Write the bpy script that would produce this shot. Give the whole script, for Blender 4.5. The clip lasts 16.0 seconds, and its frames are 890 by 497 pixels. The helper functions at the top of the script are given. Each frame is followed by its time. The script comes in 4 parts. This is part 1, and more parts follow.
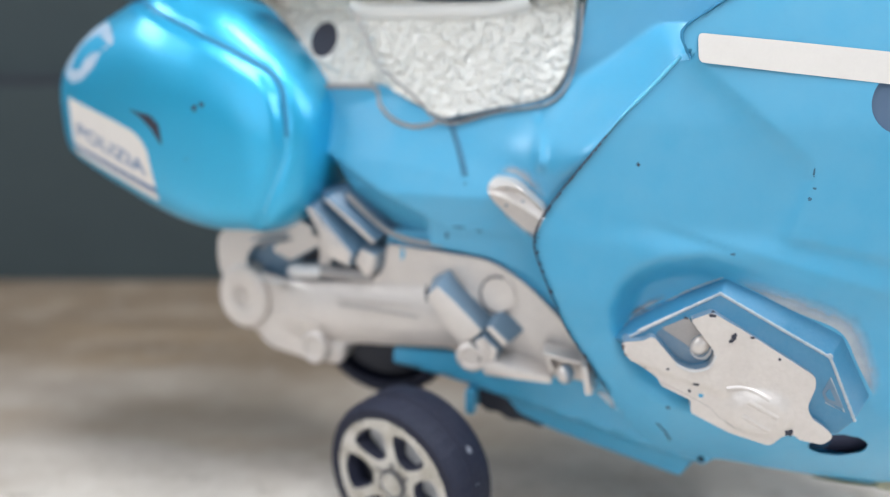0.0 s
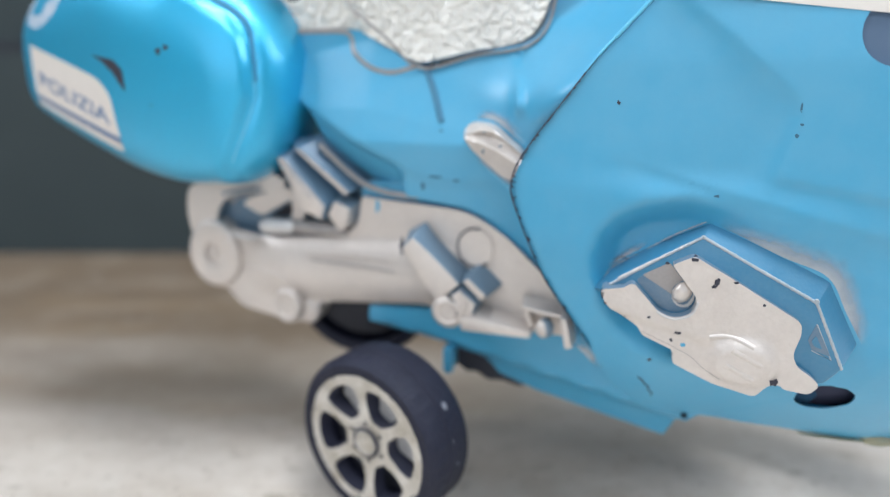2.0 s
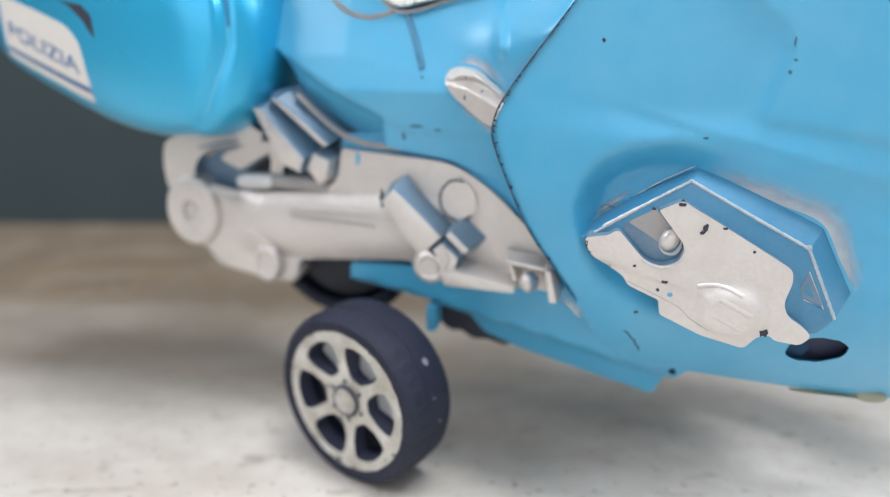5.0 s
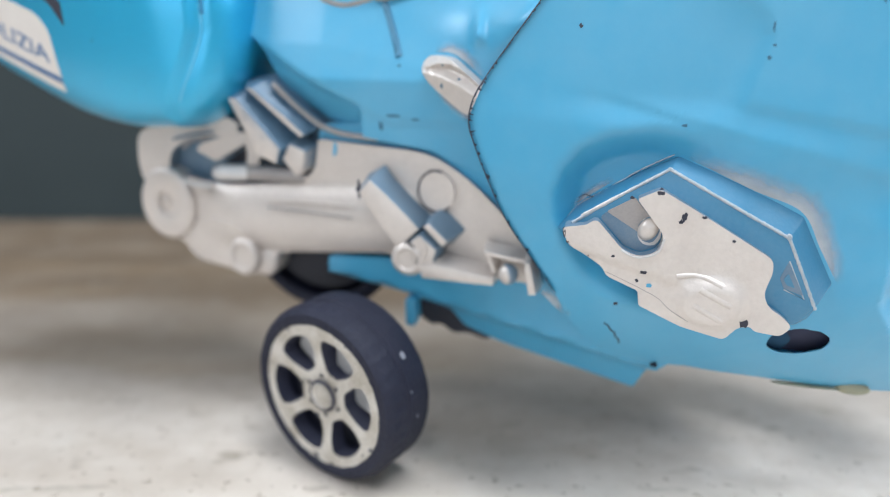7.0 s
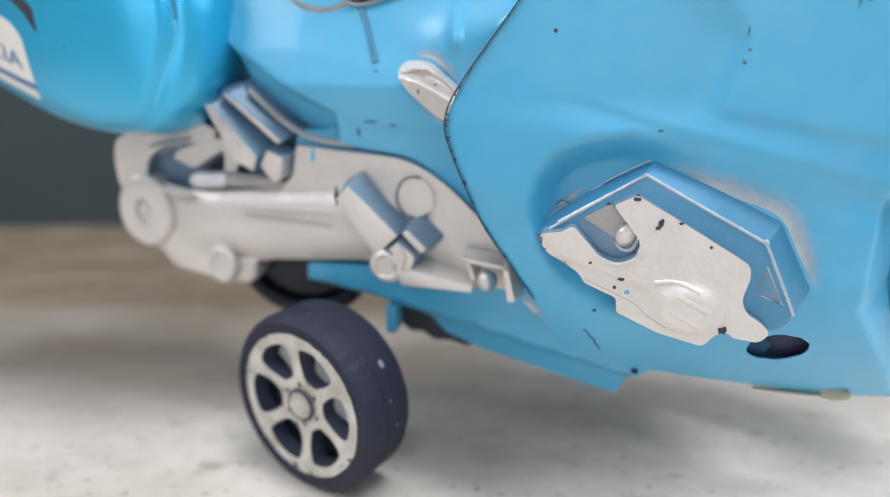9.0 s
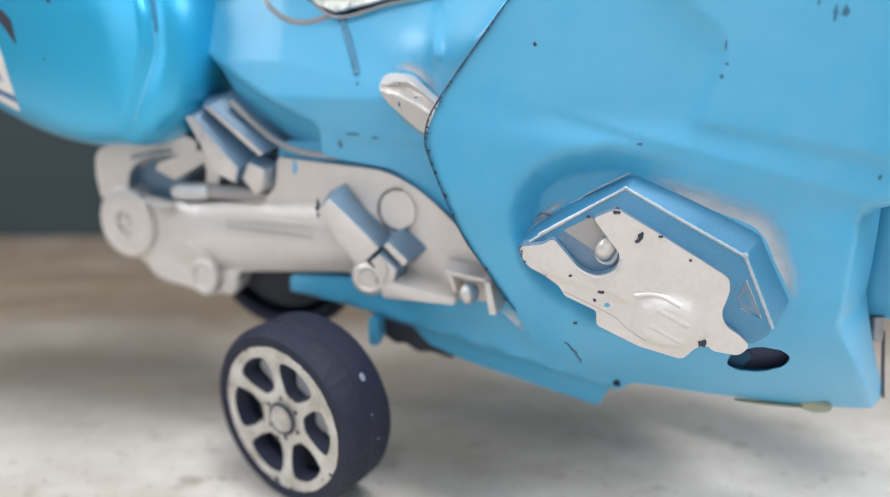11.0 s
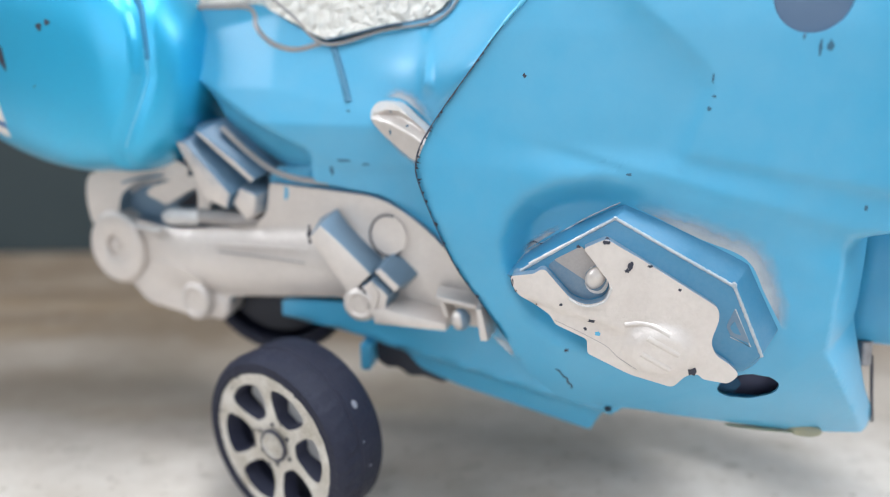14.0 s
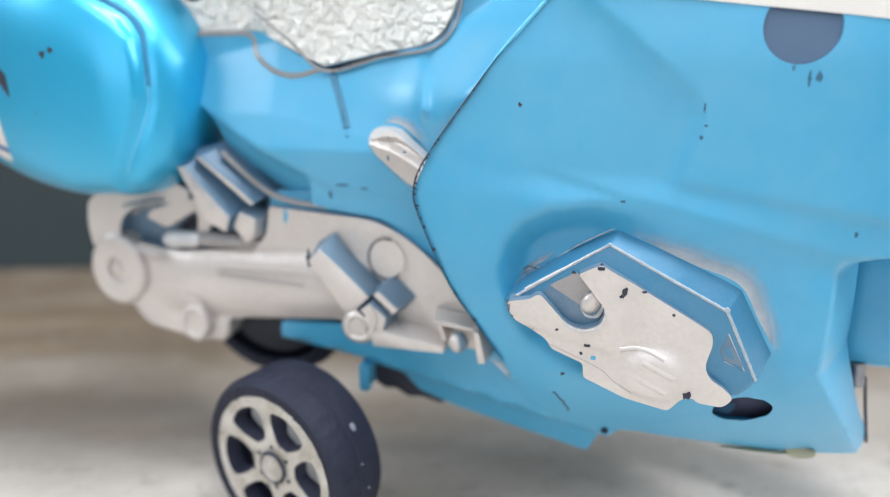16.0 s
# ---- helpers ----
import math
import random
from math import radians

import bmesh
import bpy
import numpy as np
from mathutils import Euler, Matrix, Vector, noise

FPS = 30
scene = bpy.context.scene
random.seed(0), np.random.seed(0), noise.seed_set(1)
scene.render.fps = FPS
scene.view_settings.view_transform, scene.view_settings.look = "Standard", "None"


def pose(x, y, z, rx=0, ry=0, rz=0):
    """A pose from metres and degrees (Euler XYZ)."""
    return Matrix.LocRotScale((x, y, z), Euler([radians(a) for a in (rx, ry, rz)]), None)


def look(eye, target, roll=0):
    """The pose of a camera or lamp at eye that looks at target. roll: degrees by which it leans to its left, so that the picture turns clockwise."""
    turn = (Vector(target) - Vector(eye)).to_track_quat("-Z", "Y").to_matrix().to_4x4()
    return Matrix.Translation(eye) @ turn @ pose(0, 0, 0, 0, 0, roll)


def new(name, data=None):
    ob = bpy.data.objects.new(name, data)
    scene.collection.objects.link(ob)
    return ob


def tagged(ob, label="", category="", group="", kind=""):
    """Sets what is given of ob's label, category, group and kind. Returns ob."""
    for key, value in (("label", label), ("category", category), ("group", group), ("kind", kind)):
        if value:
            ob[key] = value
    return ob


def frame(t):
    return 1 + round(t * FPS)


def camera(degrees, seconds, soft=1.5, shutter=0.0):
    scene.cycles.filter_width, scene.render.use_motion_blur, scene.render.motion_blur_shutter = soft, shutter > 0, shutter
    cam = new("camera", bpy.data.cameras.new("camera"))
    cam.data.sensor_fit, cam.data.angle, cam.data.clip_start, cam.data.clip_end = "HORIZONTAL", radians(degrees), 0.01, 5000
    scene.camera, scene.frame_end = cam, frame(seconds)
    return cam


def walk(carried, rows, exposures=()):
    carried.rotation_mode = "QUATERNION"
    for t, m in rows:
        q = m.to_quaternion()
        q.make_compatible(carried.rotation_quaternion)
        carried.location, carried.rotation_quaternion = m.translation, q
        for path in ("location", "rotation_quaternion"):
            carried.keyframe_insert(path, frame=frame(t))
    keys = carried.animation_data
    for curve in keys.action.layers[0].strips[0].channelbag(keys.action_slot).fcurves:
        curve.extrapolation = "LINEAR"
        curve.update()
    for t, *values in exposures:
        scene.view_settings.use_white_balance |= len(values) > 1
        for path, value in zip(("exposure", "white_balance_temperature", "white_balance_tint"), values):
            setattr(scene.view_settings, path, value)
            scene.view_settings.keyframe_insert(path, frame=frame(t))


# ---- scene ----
cam = camera(66, 16.0, soft=1.1)
# seconds, eye in metres, turn in degrees
PATH = [
    (0.0, 0.00169, 0.00066, 0.10816, 74.175, -0.029, 0.050),
    (0.5, 0.00290, 0.00141, 0.10617, 74.138, 0.047, 0.085),
    (1.0, 0.00371, 0.00212, 0.10435, 73.763, -0.033, -0.059),
    (1.5, 0.00490, 0.00305, 0.10076, 73.468, -0.226, -0.144),
    (2.0, 0.00568, 0.00366, 0.09903, 73.238, -0.208, -0.359),
    (2.5, 0.00682, 0.00424, 0.09763, 72.947, -0.131, -0.241),
    (3.0, 0.00772, 0.00465, 0.09652, 72.575, -0.061, -0.212),
    (3.5, 0.00793, 0.00488, 0.09562, 72.469, -0.103, -0.267),
    (4.0, 0.00859, 0.00535, 0.09431, 72.156, -0.089, -0.198),
    (6.5, 0.01158, 0.00763, 0.08982, 71.694, -0.246, -0.627),
    (7.0, 0.01269, 0.00805, 0.08972, 71.729, -0.213, -0.840),
    (7.5, 0.01392, 0.00844, 0.09003, 71.751, -0.091, -0.871),
    (8.0, 0.01440, 0.00883, 0.09013, 71.729, -0.068, -0.937),
    (8.5, 0.01491, 0.00925, 0.08993, 71.776, -0.078, -1.115),
    (9.0, 0.01591, 0.00950, 0.09022, 71.890, 0.022, -1.346),
    (11.5, 0.01795, 0.01024, 0.09130, 72.733, -0.148, -2.130),
    (12.0, 0.01806, 0.01050, 0.09224, 72.815, -0.115, -2.220),
    (12.5, 0.01819, 0.01045, 0.09263, 72.934, -0.073, -2.311),
    (13.0, 0.01794, 0.01040, 0.09370, 73.151, -0.130, -2.495),
    (13.5, 0.01798, 0.01037, 0.09407, 73.324, -0.164, -2.577),
    (14.0, 0.01824, 0.01067, 0.09448, 73.186, -0.085, -2.614),
    (14.5, 0.01848, 0.01069, 0.09543, 73.362, -0.025, -2.625),
    (15.0, 0.01848, 0.01025, 0.09649, 73.589, 0.013, -2.650),
    (15.5, 0.01860, 0.01026, 0.09683, 73.762, 0.025, -2.671),
    (16.0, 0.01855, 0.00994, 0.09750, 73.978, 0.014, -2.711),
]
walk(cam, [(t, pose(x, y, z, rx, ry, rz)) for t, x, y, z, rx, ry, rz in PATH],
     [(0.0, -0.19), (0.5, -0.33), (1.0, -0.33), (2.0, -0.22), (3.0, -0.15), (7.5, -0.16), (11.5, -0.14), (13.0, -0.11), (16.0, -0.07)])

from mathutils.bvhtree import BVHTree

cam.data.dof.use_dof, cam.data.dof.focus_distance, cam.data.dof.aperture_fstop = True, 0.111, 6.6

# ---- world and light ----
world = bpy.data.worlds.new("world")
scene.world = world
world.use_nodes = True
wn = world.node_tree.nodes
sky = wn.new("ShaderNodeTexSky")
sky.sky_type, sky.sun_disc = "NISHITA", False
sky.sun_elevation, sky.sun_rotation = radians(50), radians(120)
world.node_tree.links.new(sky.outputs[0], wn["Background"].inputs[0])
wn["Background"].inputs[1].default_value = 0.12


def daylight_lamp(name, m, wide, high, watts, colour):
    d = bpy.data.lights.new(name, "AREA")
    d.shape, d.size, d.size_y, d.energy, d.color = "RECTANGLE", wide, high, watts, colour
    ob = new(name, d)
    ob.matrix_world = m
    return ob


# daylight lamps, unseen and added to balance the light: in both side walls, two overhead, one low over the dark wall
# and a wide one behind the walk
daylight_lamp("added_daylight_left", look((-1.68, -0.13, 1.40), (0.0, 0.13, 0.03)), 0.95, 0.8, 27, (0.89, 0.94, 1.0))
daylight_lamp("added_daylight_top", look((0.25, 0.21, 2.26), (0.2, 0.16, 0)), 2.4, 0.36, 92, (0.88, 0.935, 1.0))
daylight_lamp("added_daylight_front_top", look((0.1, -1.10, 2.26), (0.0, 0.1, 0)), 1.5, 0.9, 26, (0.88, 0.935, 1.0))
daylight_lamp("added_daylight_right", look((1.64, -0.05, 1.12), (0.1, 0.14, 0.0)), 0.7, 0.85, 22, (0.84, 0.92, 1.0))
daylight_lamp("added_daylight_low", look((0.52, 0.415, 0.30), (0.1, 0.14, 0.0)), 0.85, 0.3, 1.2, (0.84, 0.92, 1.0))
daylight_lamp("added_daylight_front", look((-0.3, -1.94, 0.78), (0.03, 0.15, 0.06)), 2.1, 1.35, 12.7, (0.89, 0.94, 1.0))

# ---- materials ----


def material(name, colour, rough=0.5, metal=0.0, coat=0.0, second=None, scale=300.0, amount=0.5, bump=0.0, bump_scale=900.0,
             spec=0.5, detail=4.0, coat_rough=0.09):
    """Principled material; a coarse and a fine noise mix the colour towards second; bump: metres of fine relief."""
    m = bpy.data.materials.new(name)
    m.use_nodes = True
    nt = m.node_tree
    b = nt.nodes["Principled BSDF"]
    b.inputs["Roughness"].default_value = rough
    b.inputs["Metallic"].default_value = metal
    b.inputs["Coat Weight"].default_value = coat
    b.inputs["Coat Roughness"].default_value = coat_rough
    b.inputs["Specular IOR Level"].default_value = spec
    b.inputs["Base Color"].default_value = (*colour, 1)
    tc = nt.nodes.new("ShaderNodeTexCoord")
    if second:
        n1 = nt.nodes.new("ShaderNodeTexNoise")
        n1.inputs["Scale"].default_value, n1.inputs["Detail"].default_value = scale, detail
        n2 = nt.nodes.new("ShaderNodeTexNoise")
        n2.inputs["Scale"].default_value, n2.inputs["Detail"].default_value = scale * 9, 3
        mixn = nt.nodes.new("ShaderNodeMath")
        mixn.operation = "MULTIPLY_ADD"
        mixn.inputs[1].default_value = 0.65
        add = nt.nodes.new("ShaderNodeMath")
        add.operation = "MULTIPLY"
        add.inputs[1].default_value = 0.35
        ramp = nt.nodes.new("ShaderNodeMapRange")
        ramp.inputs[1].default_value, ramp.inputs[2].default_value = 0.36, 0.66
        ramp.inputs[4].default_value = amount
        mix = nt.nodes.new("ShaderNodeMix")
        mix.data_type = "RGBA"
        mix.inputs[6].default_value, mix.inputs[7].default_value = (*colour, 1), (*second, 1)
        for n in (n1, n2):
            nt.links.new(tc.outputs["Object"], n.inputs["Vector"])
        nt.links.new(n2.outputs[0], add.inputs[0])
        nt.links.new(n1.outputs[0], mixn.inputs[0])
        nt.links.new(add.outputs[0], mixn.inputs[2])
        nt.links.new(mixn.outputs[0], ramp.inputs[0])
        nt.links.new(ramp.outputs[0], mix.inputs[0])
        nt.links.new(mix.outputs[2], b.inputs["Base Color"])
        rr = nt.nodes.new("ShaderNodeMapRange")
        rr.inputs[3].default_value, rr.inputs[4].default_value = max(0.02, rough - 0.06), min(1, rough + 0.08)
        nt.links.new(n2.outputs[0], rr.inputs[0])
        nt.links.new(rr.outputs[0], b.inputs["Roughness"])
    if bump:
        n3 = nt.nodes.new("ShaderNodeTexNoise")
        n3.inputs["Scale"].default_value, n3.inputs["Detail"].default_value = bump_scale, 3
        bp = nt.nodes.new("ShaderNodeBump")
        bp.inputs["Strength"].default_value, bp.inputs["Distance"].default_value = 1.0, bump
        nt.links.new(tc.outputs["Object"], n3.inputs["Vector"])
        nt.links.new(n3.outputs[0], bp.inputs["Height"])
        nt.links.new(bp.outputs[0], b.inputs["Normal"])
    return m


BLUE = material("blue_paint", (0.047, 0.342, 0.560), 0.40, 0.0, 0.5, (0.100, 0.380, 0.574), 20, 0.85, 0.00002, 700, coat_rough=0.34)
# darkened body blue for the shade in the cowl's groove
GROOVE_BLUE = material("blue_groove_shade", (0.037, 0.18, 0.295), 0.45, 0.1, 0.0, (0.075, 0.21, 0.32), 90, 0.8, 0.00004, 1800)
FADED = material("thin_blue_chip", (0.035, 0.13, 0.21), 0.6)
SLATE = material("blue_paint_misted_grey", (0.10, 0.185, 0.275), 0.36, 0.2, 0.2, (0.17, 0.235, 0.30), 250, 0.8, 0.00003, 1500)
TRUNK = material("blue_metallic_paint", (0.019, 0.43, 0.72), 0.40, 0.5, 0.9, (0.03, 0.43, 0.69), 60, 0.6, 0.00001, 900)
# paler blue for glints painted on the lid bead and the seam
LIGHT = material("pale_blue_glint", (0.10, 0.50, 0.74), 0.35, 0.1, 0.5, second=(0.14, 0.52, 0.74), scale=200)
TRUNK.node_tree.nodes["Principled BSDF"].inputs["Coat Roughness"].default_value = 0.24
SILVER = material("silver_paint", (0.66, 0.60, 0.555), 0.34, 0.32, 0.35, (0.56, 0.505, 0.465), 120, 0.7, 0.00016, 800, coat_rough=0.2)
# plate base: body blue with thin mist, darkened to put its shade in
BASE = material("blue_paint_misted_and_shaded", (0.035, 0.195, 0.34), 0.36, 0.1, 0.35, (0.072, 0.225, 0.36), 170, 0.8, 0.00004, 1800, coat_rough=0.16)


def spray_paint(least=0.32, toward=(-0.15, -0.92, -0.36), bare=(0.074, 0.165, 0.25)):
    """Silver sprayed from one side over blue: faces turned away from the nozzle keep a thin mist, with a soft, speckled
    border. bare: the blue left there, darker on parts whose shade is put into it.
    """
    name = "silver_spray_%03d_%03d" % (round(100 * (least + toward[0] + 2)), round(1000 * bare[1]))
    m = bpy.data.materials.get(name)
    if m:
        return m
    m = material(name, (0.66, 0.60, 0.555), 0.40, 0.32, 0.35, (0.56, 0.505, 0.465), 120, 0.7, 0.00016, 800, coat_rough=0.13)
    nt = m.node_tree
    b = nt.nodes["Principled BSDF"]
    silver = b.inputs["Base Color"].links[0].from_socket
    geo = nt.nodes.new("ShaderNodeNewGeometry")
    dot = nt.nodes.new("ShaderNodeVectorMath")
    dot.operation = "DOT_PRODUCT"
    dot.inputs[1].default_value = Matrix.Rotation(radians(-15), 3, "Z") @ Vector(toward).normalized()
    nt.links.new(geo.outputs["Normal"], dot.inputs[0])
    tc = nt.nodes.new("ShaderNodeTexCoord")
    grit = nt.nodes.new("ShaderNodeTexNoise")
    grit.inputs["Scale"].default_value, grit.inputs["Detail"].default_value = 3500, 2
    cloud = nt.nodes.new("ShaderNodeTexNoise")
    cloud.inputs["Scale"].default_value = 260
    total = dot.outputs["Value"]
    for n, k in ((grit, 0.30), (cloud, 0.34)):
        nt.links.new(tc.outputs["Object"], n.inputs["Vector"])
        add = nt.nodes.new("ShaderNodeMath")
        add.operation = "MULTIPLY_ADD"
        add.inputs[1].default_value = k
        nt.links.new(n.outputs[0], add.inputs[0])
        nt.links.new(total, add.inputs[2])
        total = add.outputs[0]
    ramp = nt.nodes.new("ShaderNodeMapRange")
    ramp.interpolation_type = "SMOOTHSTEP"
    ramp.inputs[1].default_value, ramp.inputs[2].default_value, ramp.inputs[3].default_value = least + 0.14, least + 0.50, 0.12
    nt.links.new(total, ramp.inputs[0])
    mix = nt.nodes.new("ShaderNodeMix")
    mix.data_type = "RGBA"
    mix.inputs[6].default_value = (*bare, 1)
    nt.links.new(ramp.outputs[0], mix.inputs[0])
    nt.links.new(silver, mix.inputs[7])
    for socket, full in (("Metallic", 0.32), ("Coat Weight", 0.4)):
        k = nt.nodes.new("ShaderNodeMath")
        k.operation = "MULTIPLY"
        k.inputs[1].default_value = full
        nt.links.new(ramp.outputs[0], k.inputs[0])
        nt.links.new(k.outputs[0], b.inputs[socket])
    nt.links.new(mix.outputs[2], b.inputs["Base Color"])
    return m


SEAT = material("cream_grained_plastic", (0.84, 0.81, 0.745), 0.24, 0.05, 0.4, (0.76, 0.73, 0.66), 150, 0.6)
seat_nodes = SEAT.node_tree
vor = seat_nodes.nodes.new("ShaderNodeTexVoronoi")
vor.feature, vor.inputs["Scale"].default_value = "SMOOTH_F1", 640
warp = seat_nodes.nodes.new("ShaderNodeTexNoise")
warp.inputs["Scale"].default_value = 500
mixv = seat_nodes.nodes.new("ShaderNodeVectorMath")
mixv.operation = "MULTIPLY_ADD"
mixv.inputs[1].default_value = (0.003, 0.003, 0.003)
tcs = seat_nodes.nodes.new("ShaderNodeTexCoord")
seat_nodes.links.new(tcs.outputs["Object"], warp.inputs["Vector"])
seat_nodes.links.new(warp.outputs["Color"], mixv.inputs[0])
seat_nodes.links.new(tcs.outputs["Object"], mixv.inputs[2])
seat_nodes.links.new(mixv.outputs[0], vor.inputs["Vector"])
grain = seat_nodes.nodes.new("ShaderNodeBump")
grain.inputs["Strength"].default_value, grain.inputs["Distance"].default_value = 1.0, 0.0017
grain.invert = True
seat_nodes.links.new(vor.outputs["Distance"], grain.inputs["Height"])
seat_nodes.links.new(grain.outputs[0], seat_nodes.nodes["Principled BSDF"].inputs["Normal"])
GLOSSY = material("glossy_silver_paint", (0.62, 0.605, 0.59), 0.36, 0.2, 0.3, (0.52, 0.505, 0.50), 900, 0.8)
TYRE = material("black_rubber", (0.012, 0.014, 0.029), 0.62, 0, 0, (0.021, 0.023, 0.041), 150, 0.8, 0.0003, 900, spec=0.32)
RIM = material("silver_rim_paint", (0.62, 0.59, 0.545), 0.36, 0.3, 0.1, (0.36, 0.32, 0.26), 210, 1.0, 0.00018, 1300)
CHIP = material("bare_dark_plastic", (0.03, 0.032, 0.05), 0.6)
DARK = material("dark_plastic", (0.02, 0.022, 0.032), 0.6, second=(0.035, 0.035, 0.045), scale=200)
MURK = material("dark_blue_shade", (0.018, 0.06, 0.115), 0.7, spec=0.15, second=(0.026, 0.07, 0.125), scale=200)
DECAL = material("white_sticker", (0.72, 0.67, 0.62), 0.5, second=(0.66, 0.61, 0.56), scale=200)
SCUFF = material("pale_scuff", (0.22, 0.23, 0.27), 0.8)
INK = material("blue_print", (0.04, 0.13, 0.30), 0.5)
EDGE = material("worn_silver_edge", (0.50, 0.505, 0.51), 0.35, 0.3, 0.2, (0.30, 0.38, 0.45), 1500, 0.9)
TRIM = material("grey_worn_paint", (0.36, 0.33, 0.315), 0.4, 0.15, 0, (0.28, 0.27, 0.27), 300, 0.8)
# unpainted rim walls, with shade darkened into the plastic's colour
INNER = material("bare_shaded_rim_plastic", (0.034, 0.037, 0.066), 0.6, second=(0.055, 0.058, 0.085), scale=300)
WHITE = material("white_plastic", (0.75, 0.75, 0.77), 0.4, second=(0.68, 0.68, 0.7), scale=200)

# ---- building helpers, in millimetres of the toy: x to its front, y away from the walk, z up ----


def part(name, bm, mat, parent=None, label="", sharp=38):
    for e in bm.edges:
        e.smooth = len(e.link_faces) == 2 and e.calc_face_angle(0) < radians(sharp)
    for fc in bm.faces:
        fc.smooth = True
    me = bpy.data.meshes.new(name)
    bm.to_mesh(me)
    bm.free()
    for m in mat if isinstance(mat, tuple) else (mat,):
        me.materials.append(m)
    ob = new(name, me)
    if parent:
        ob.parent = parent
    if label:
        tagged(ob, label)
    return ob


def scaled(bm, k=0.001):
    bmesh.ops.scale(bm, vec=(k, k, k), verts=bm.verts)
    return bm


def rounded(pts, r, n=4):
    """The polygon with its corners rounded; r: one radius, or one a corner."""
    out, N = [], len(pts)
    for i, p in enumerate(pts):
        p, a, b = Vector(p), Vector(pts[i - 1]), Vector(pts[(i + 1) % N])
        ri = r[i] if isinstance(r, (list, tuple)) else r
        da, db = a - p, b - p
        k = min(ri, 0.45 * da.length, 0.45 * db.length)
        if k < 0.02:
            out.append(p)
            continue
        s, e = p + da.normalized() * k, p + db.normalized() * k
        for j in range(n + 1):
            t = j / n
            out.append(s * (1 - t) ** 2 + p * 2 * t * (1 - t) + e * t * t)
    return out


def panel_bm(outline, yf, depth=2.0, step=2.0, lip=0.5, rings=3, holes=()):
    """A shell with that outline in x and z: its outer face lies at y = yf(x, z), with a rounded lip, and it is depth thick."""
    bm = bmesh.new()
    lay = bm.verts.layers.float.new("drop")
    face = bm.faces.new([bm.verts.new((p[0], 0, p[1])) for p in outline])
    bm.normal_update()
    if face.normal.y > 0:
        face.normal_flip()
    for v in bm.verts:
        v[lay] = 1.0
    if lip:
        for k in range(rings):
            before = set(bm.verts)
            bmesh.ops.inset_region(bm, faces=[face], thickness=lip / rings, use_even_offset=True)
            t = (k + 1) / rings
            for v in set(bm.verts) - before:
                v[lay] = 1 - math.sqrt(max(0, 1 - (1 - t) ** 2))
    core = [face]
    if holes:
        loops = list(face.edges)
        for ring in holes:
            vs = [bm.verts.new((p[0], 0, p[1])) for p in ring]
            loops += [bm.edges.new((vs[i], vs[(i + 1) % len(vs)])) for i in range(len(vs))]
        bmesh.ops.delete(bm, geom=[face], context="FACES_ONLY")
        got = bmesh.ops.triangle_fill(bm, edges=loops, use_beauty=True)
        core = [g for g in got["geom"] if isinstance(g, bmesh.types.BMFace)]
    xs = [v.co.x for v in bm.verts]
    zs = [v.co.z for v in bm.verts]
    for axis, lo, hi in ((0, min(xs), max(xs)), (2, min(zs), max(zs))):
        n = max(1, int((hi - lo) / step))
        for i in range(1, n):
            at = Vector((0, 0, 0))
            at[axis] = lo + (hi - lo) * i / n + 0.0137
            no = Vector((0, 0, 0))
            no[axis] = 1
            core = [f for f in core if f.is_valid]
            geom = set(core)
            for f in core:
                geom.update(f.edges)
                geom.update(f.verts)
            got = bmesh.ops.bisect_plane(bm, geom=list(geom), dist=1e-5, plane_co=at, plane_no=no)
            core = [g for g in got["geom"] if isinstance(g, bmesh.types.BMFace)]
    for v in bm.verts:
        v.co.y = yf(v.co.x, v.co.z) + lip * v[lay]
    if depth:
        outer = list(bm.faces)
        rim = [e for e in bm.edges if e.is_boundary]
        got = bmesh.ops.extrude_edge_only(bm, edges=rim)
        new_v = [g for g in got["geom"] if isinstance(g, bmesh.types.BMVert)]
        for v in new_v:
            thin = any(along([*ring, ring[0]], v.co.x, v.co.z)[0] < 0.02 for ring in holes)
            v.co.y += min(depth, 0.4) if thin else depth
    bmesh.ops.recalc_face_normals(bm, faces=bm.faces)
    # outer face looks towards -y
    big = max(bm.faces, key=lambda f: f.calc_area() * (abs(f.normal.y) > 0.5))
    if big.normal.y > 0:
        bmesh.ops.reverse_faces(bm, faces=bm.faces)
    return bm


def panel(name, outline, yf, mat, parent, depth=2.0, step=2.0, lip=0.5, label="", mirror=False, holes=()):
    y = yf if callable(yf) else (lambda a, b: yf)
    bm = scaled(panel_bm(outline, y, depth, step, lip, 3, holes))
    ob = part(name, bm, mat, parent, label)
    if mirror:
        far = new(name, ob.data.copy())
        far.data.transform(Matrix.Diagonal((1, -1, 1, 1)))
        far.data.flip_normals()
        far.parent = parent
    return ob


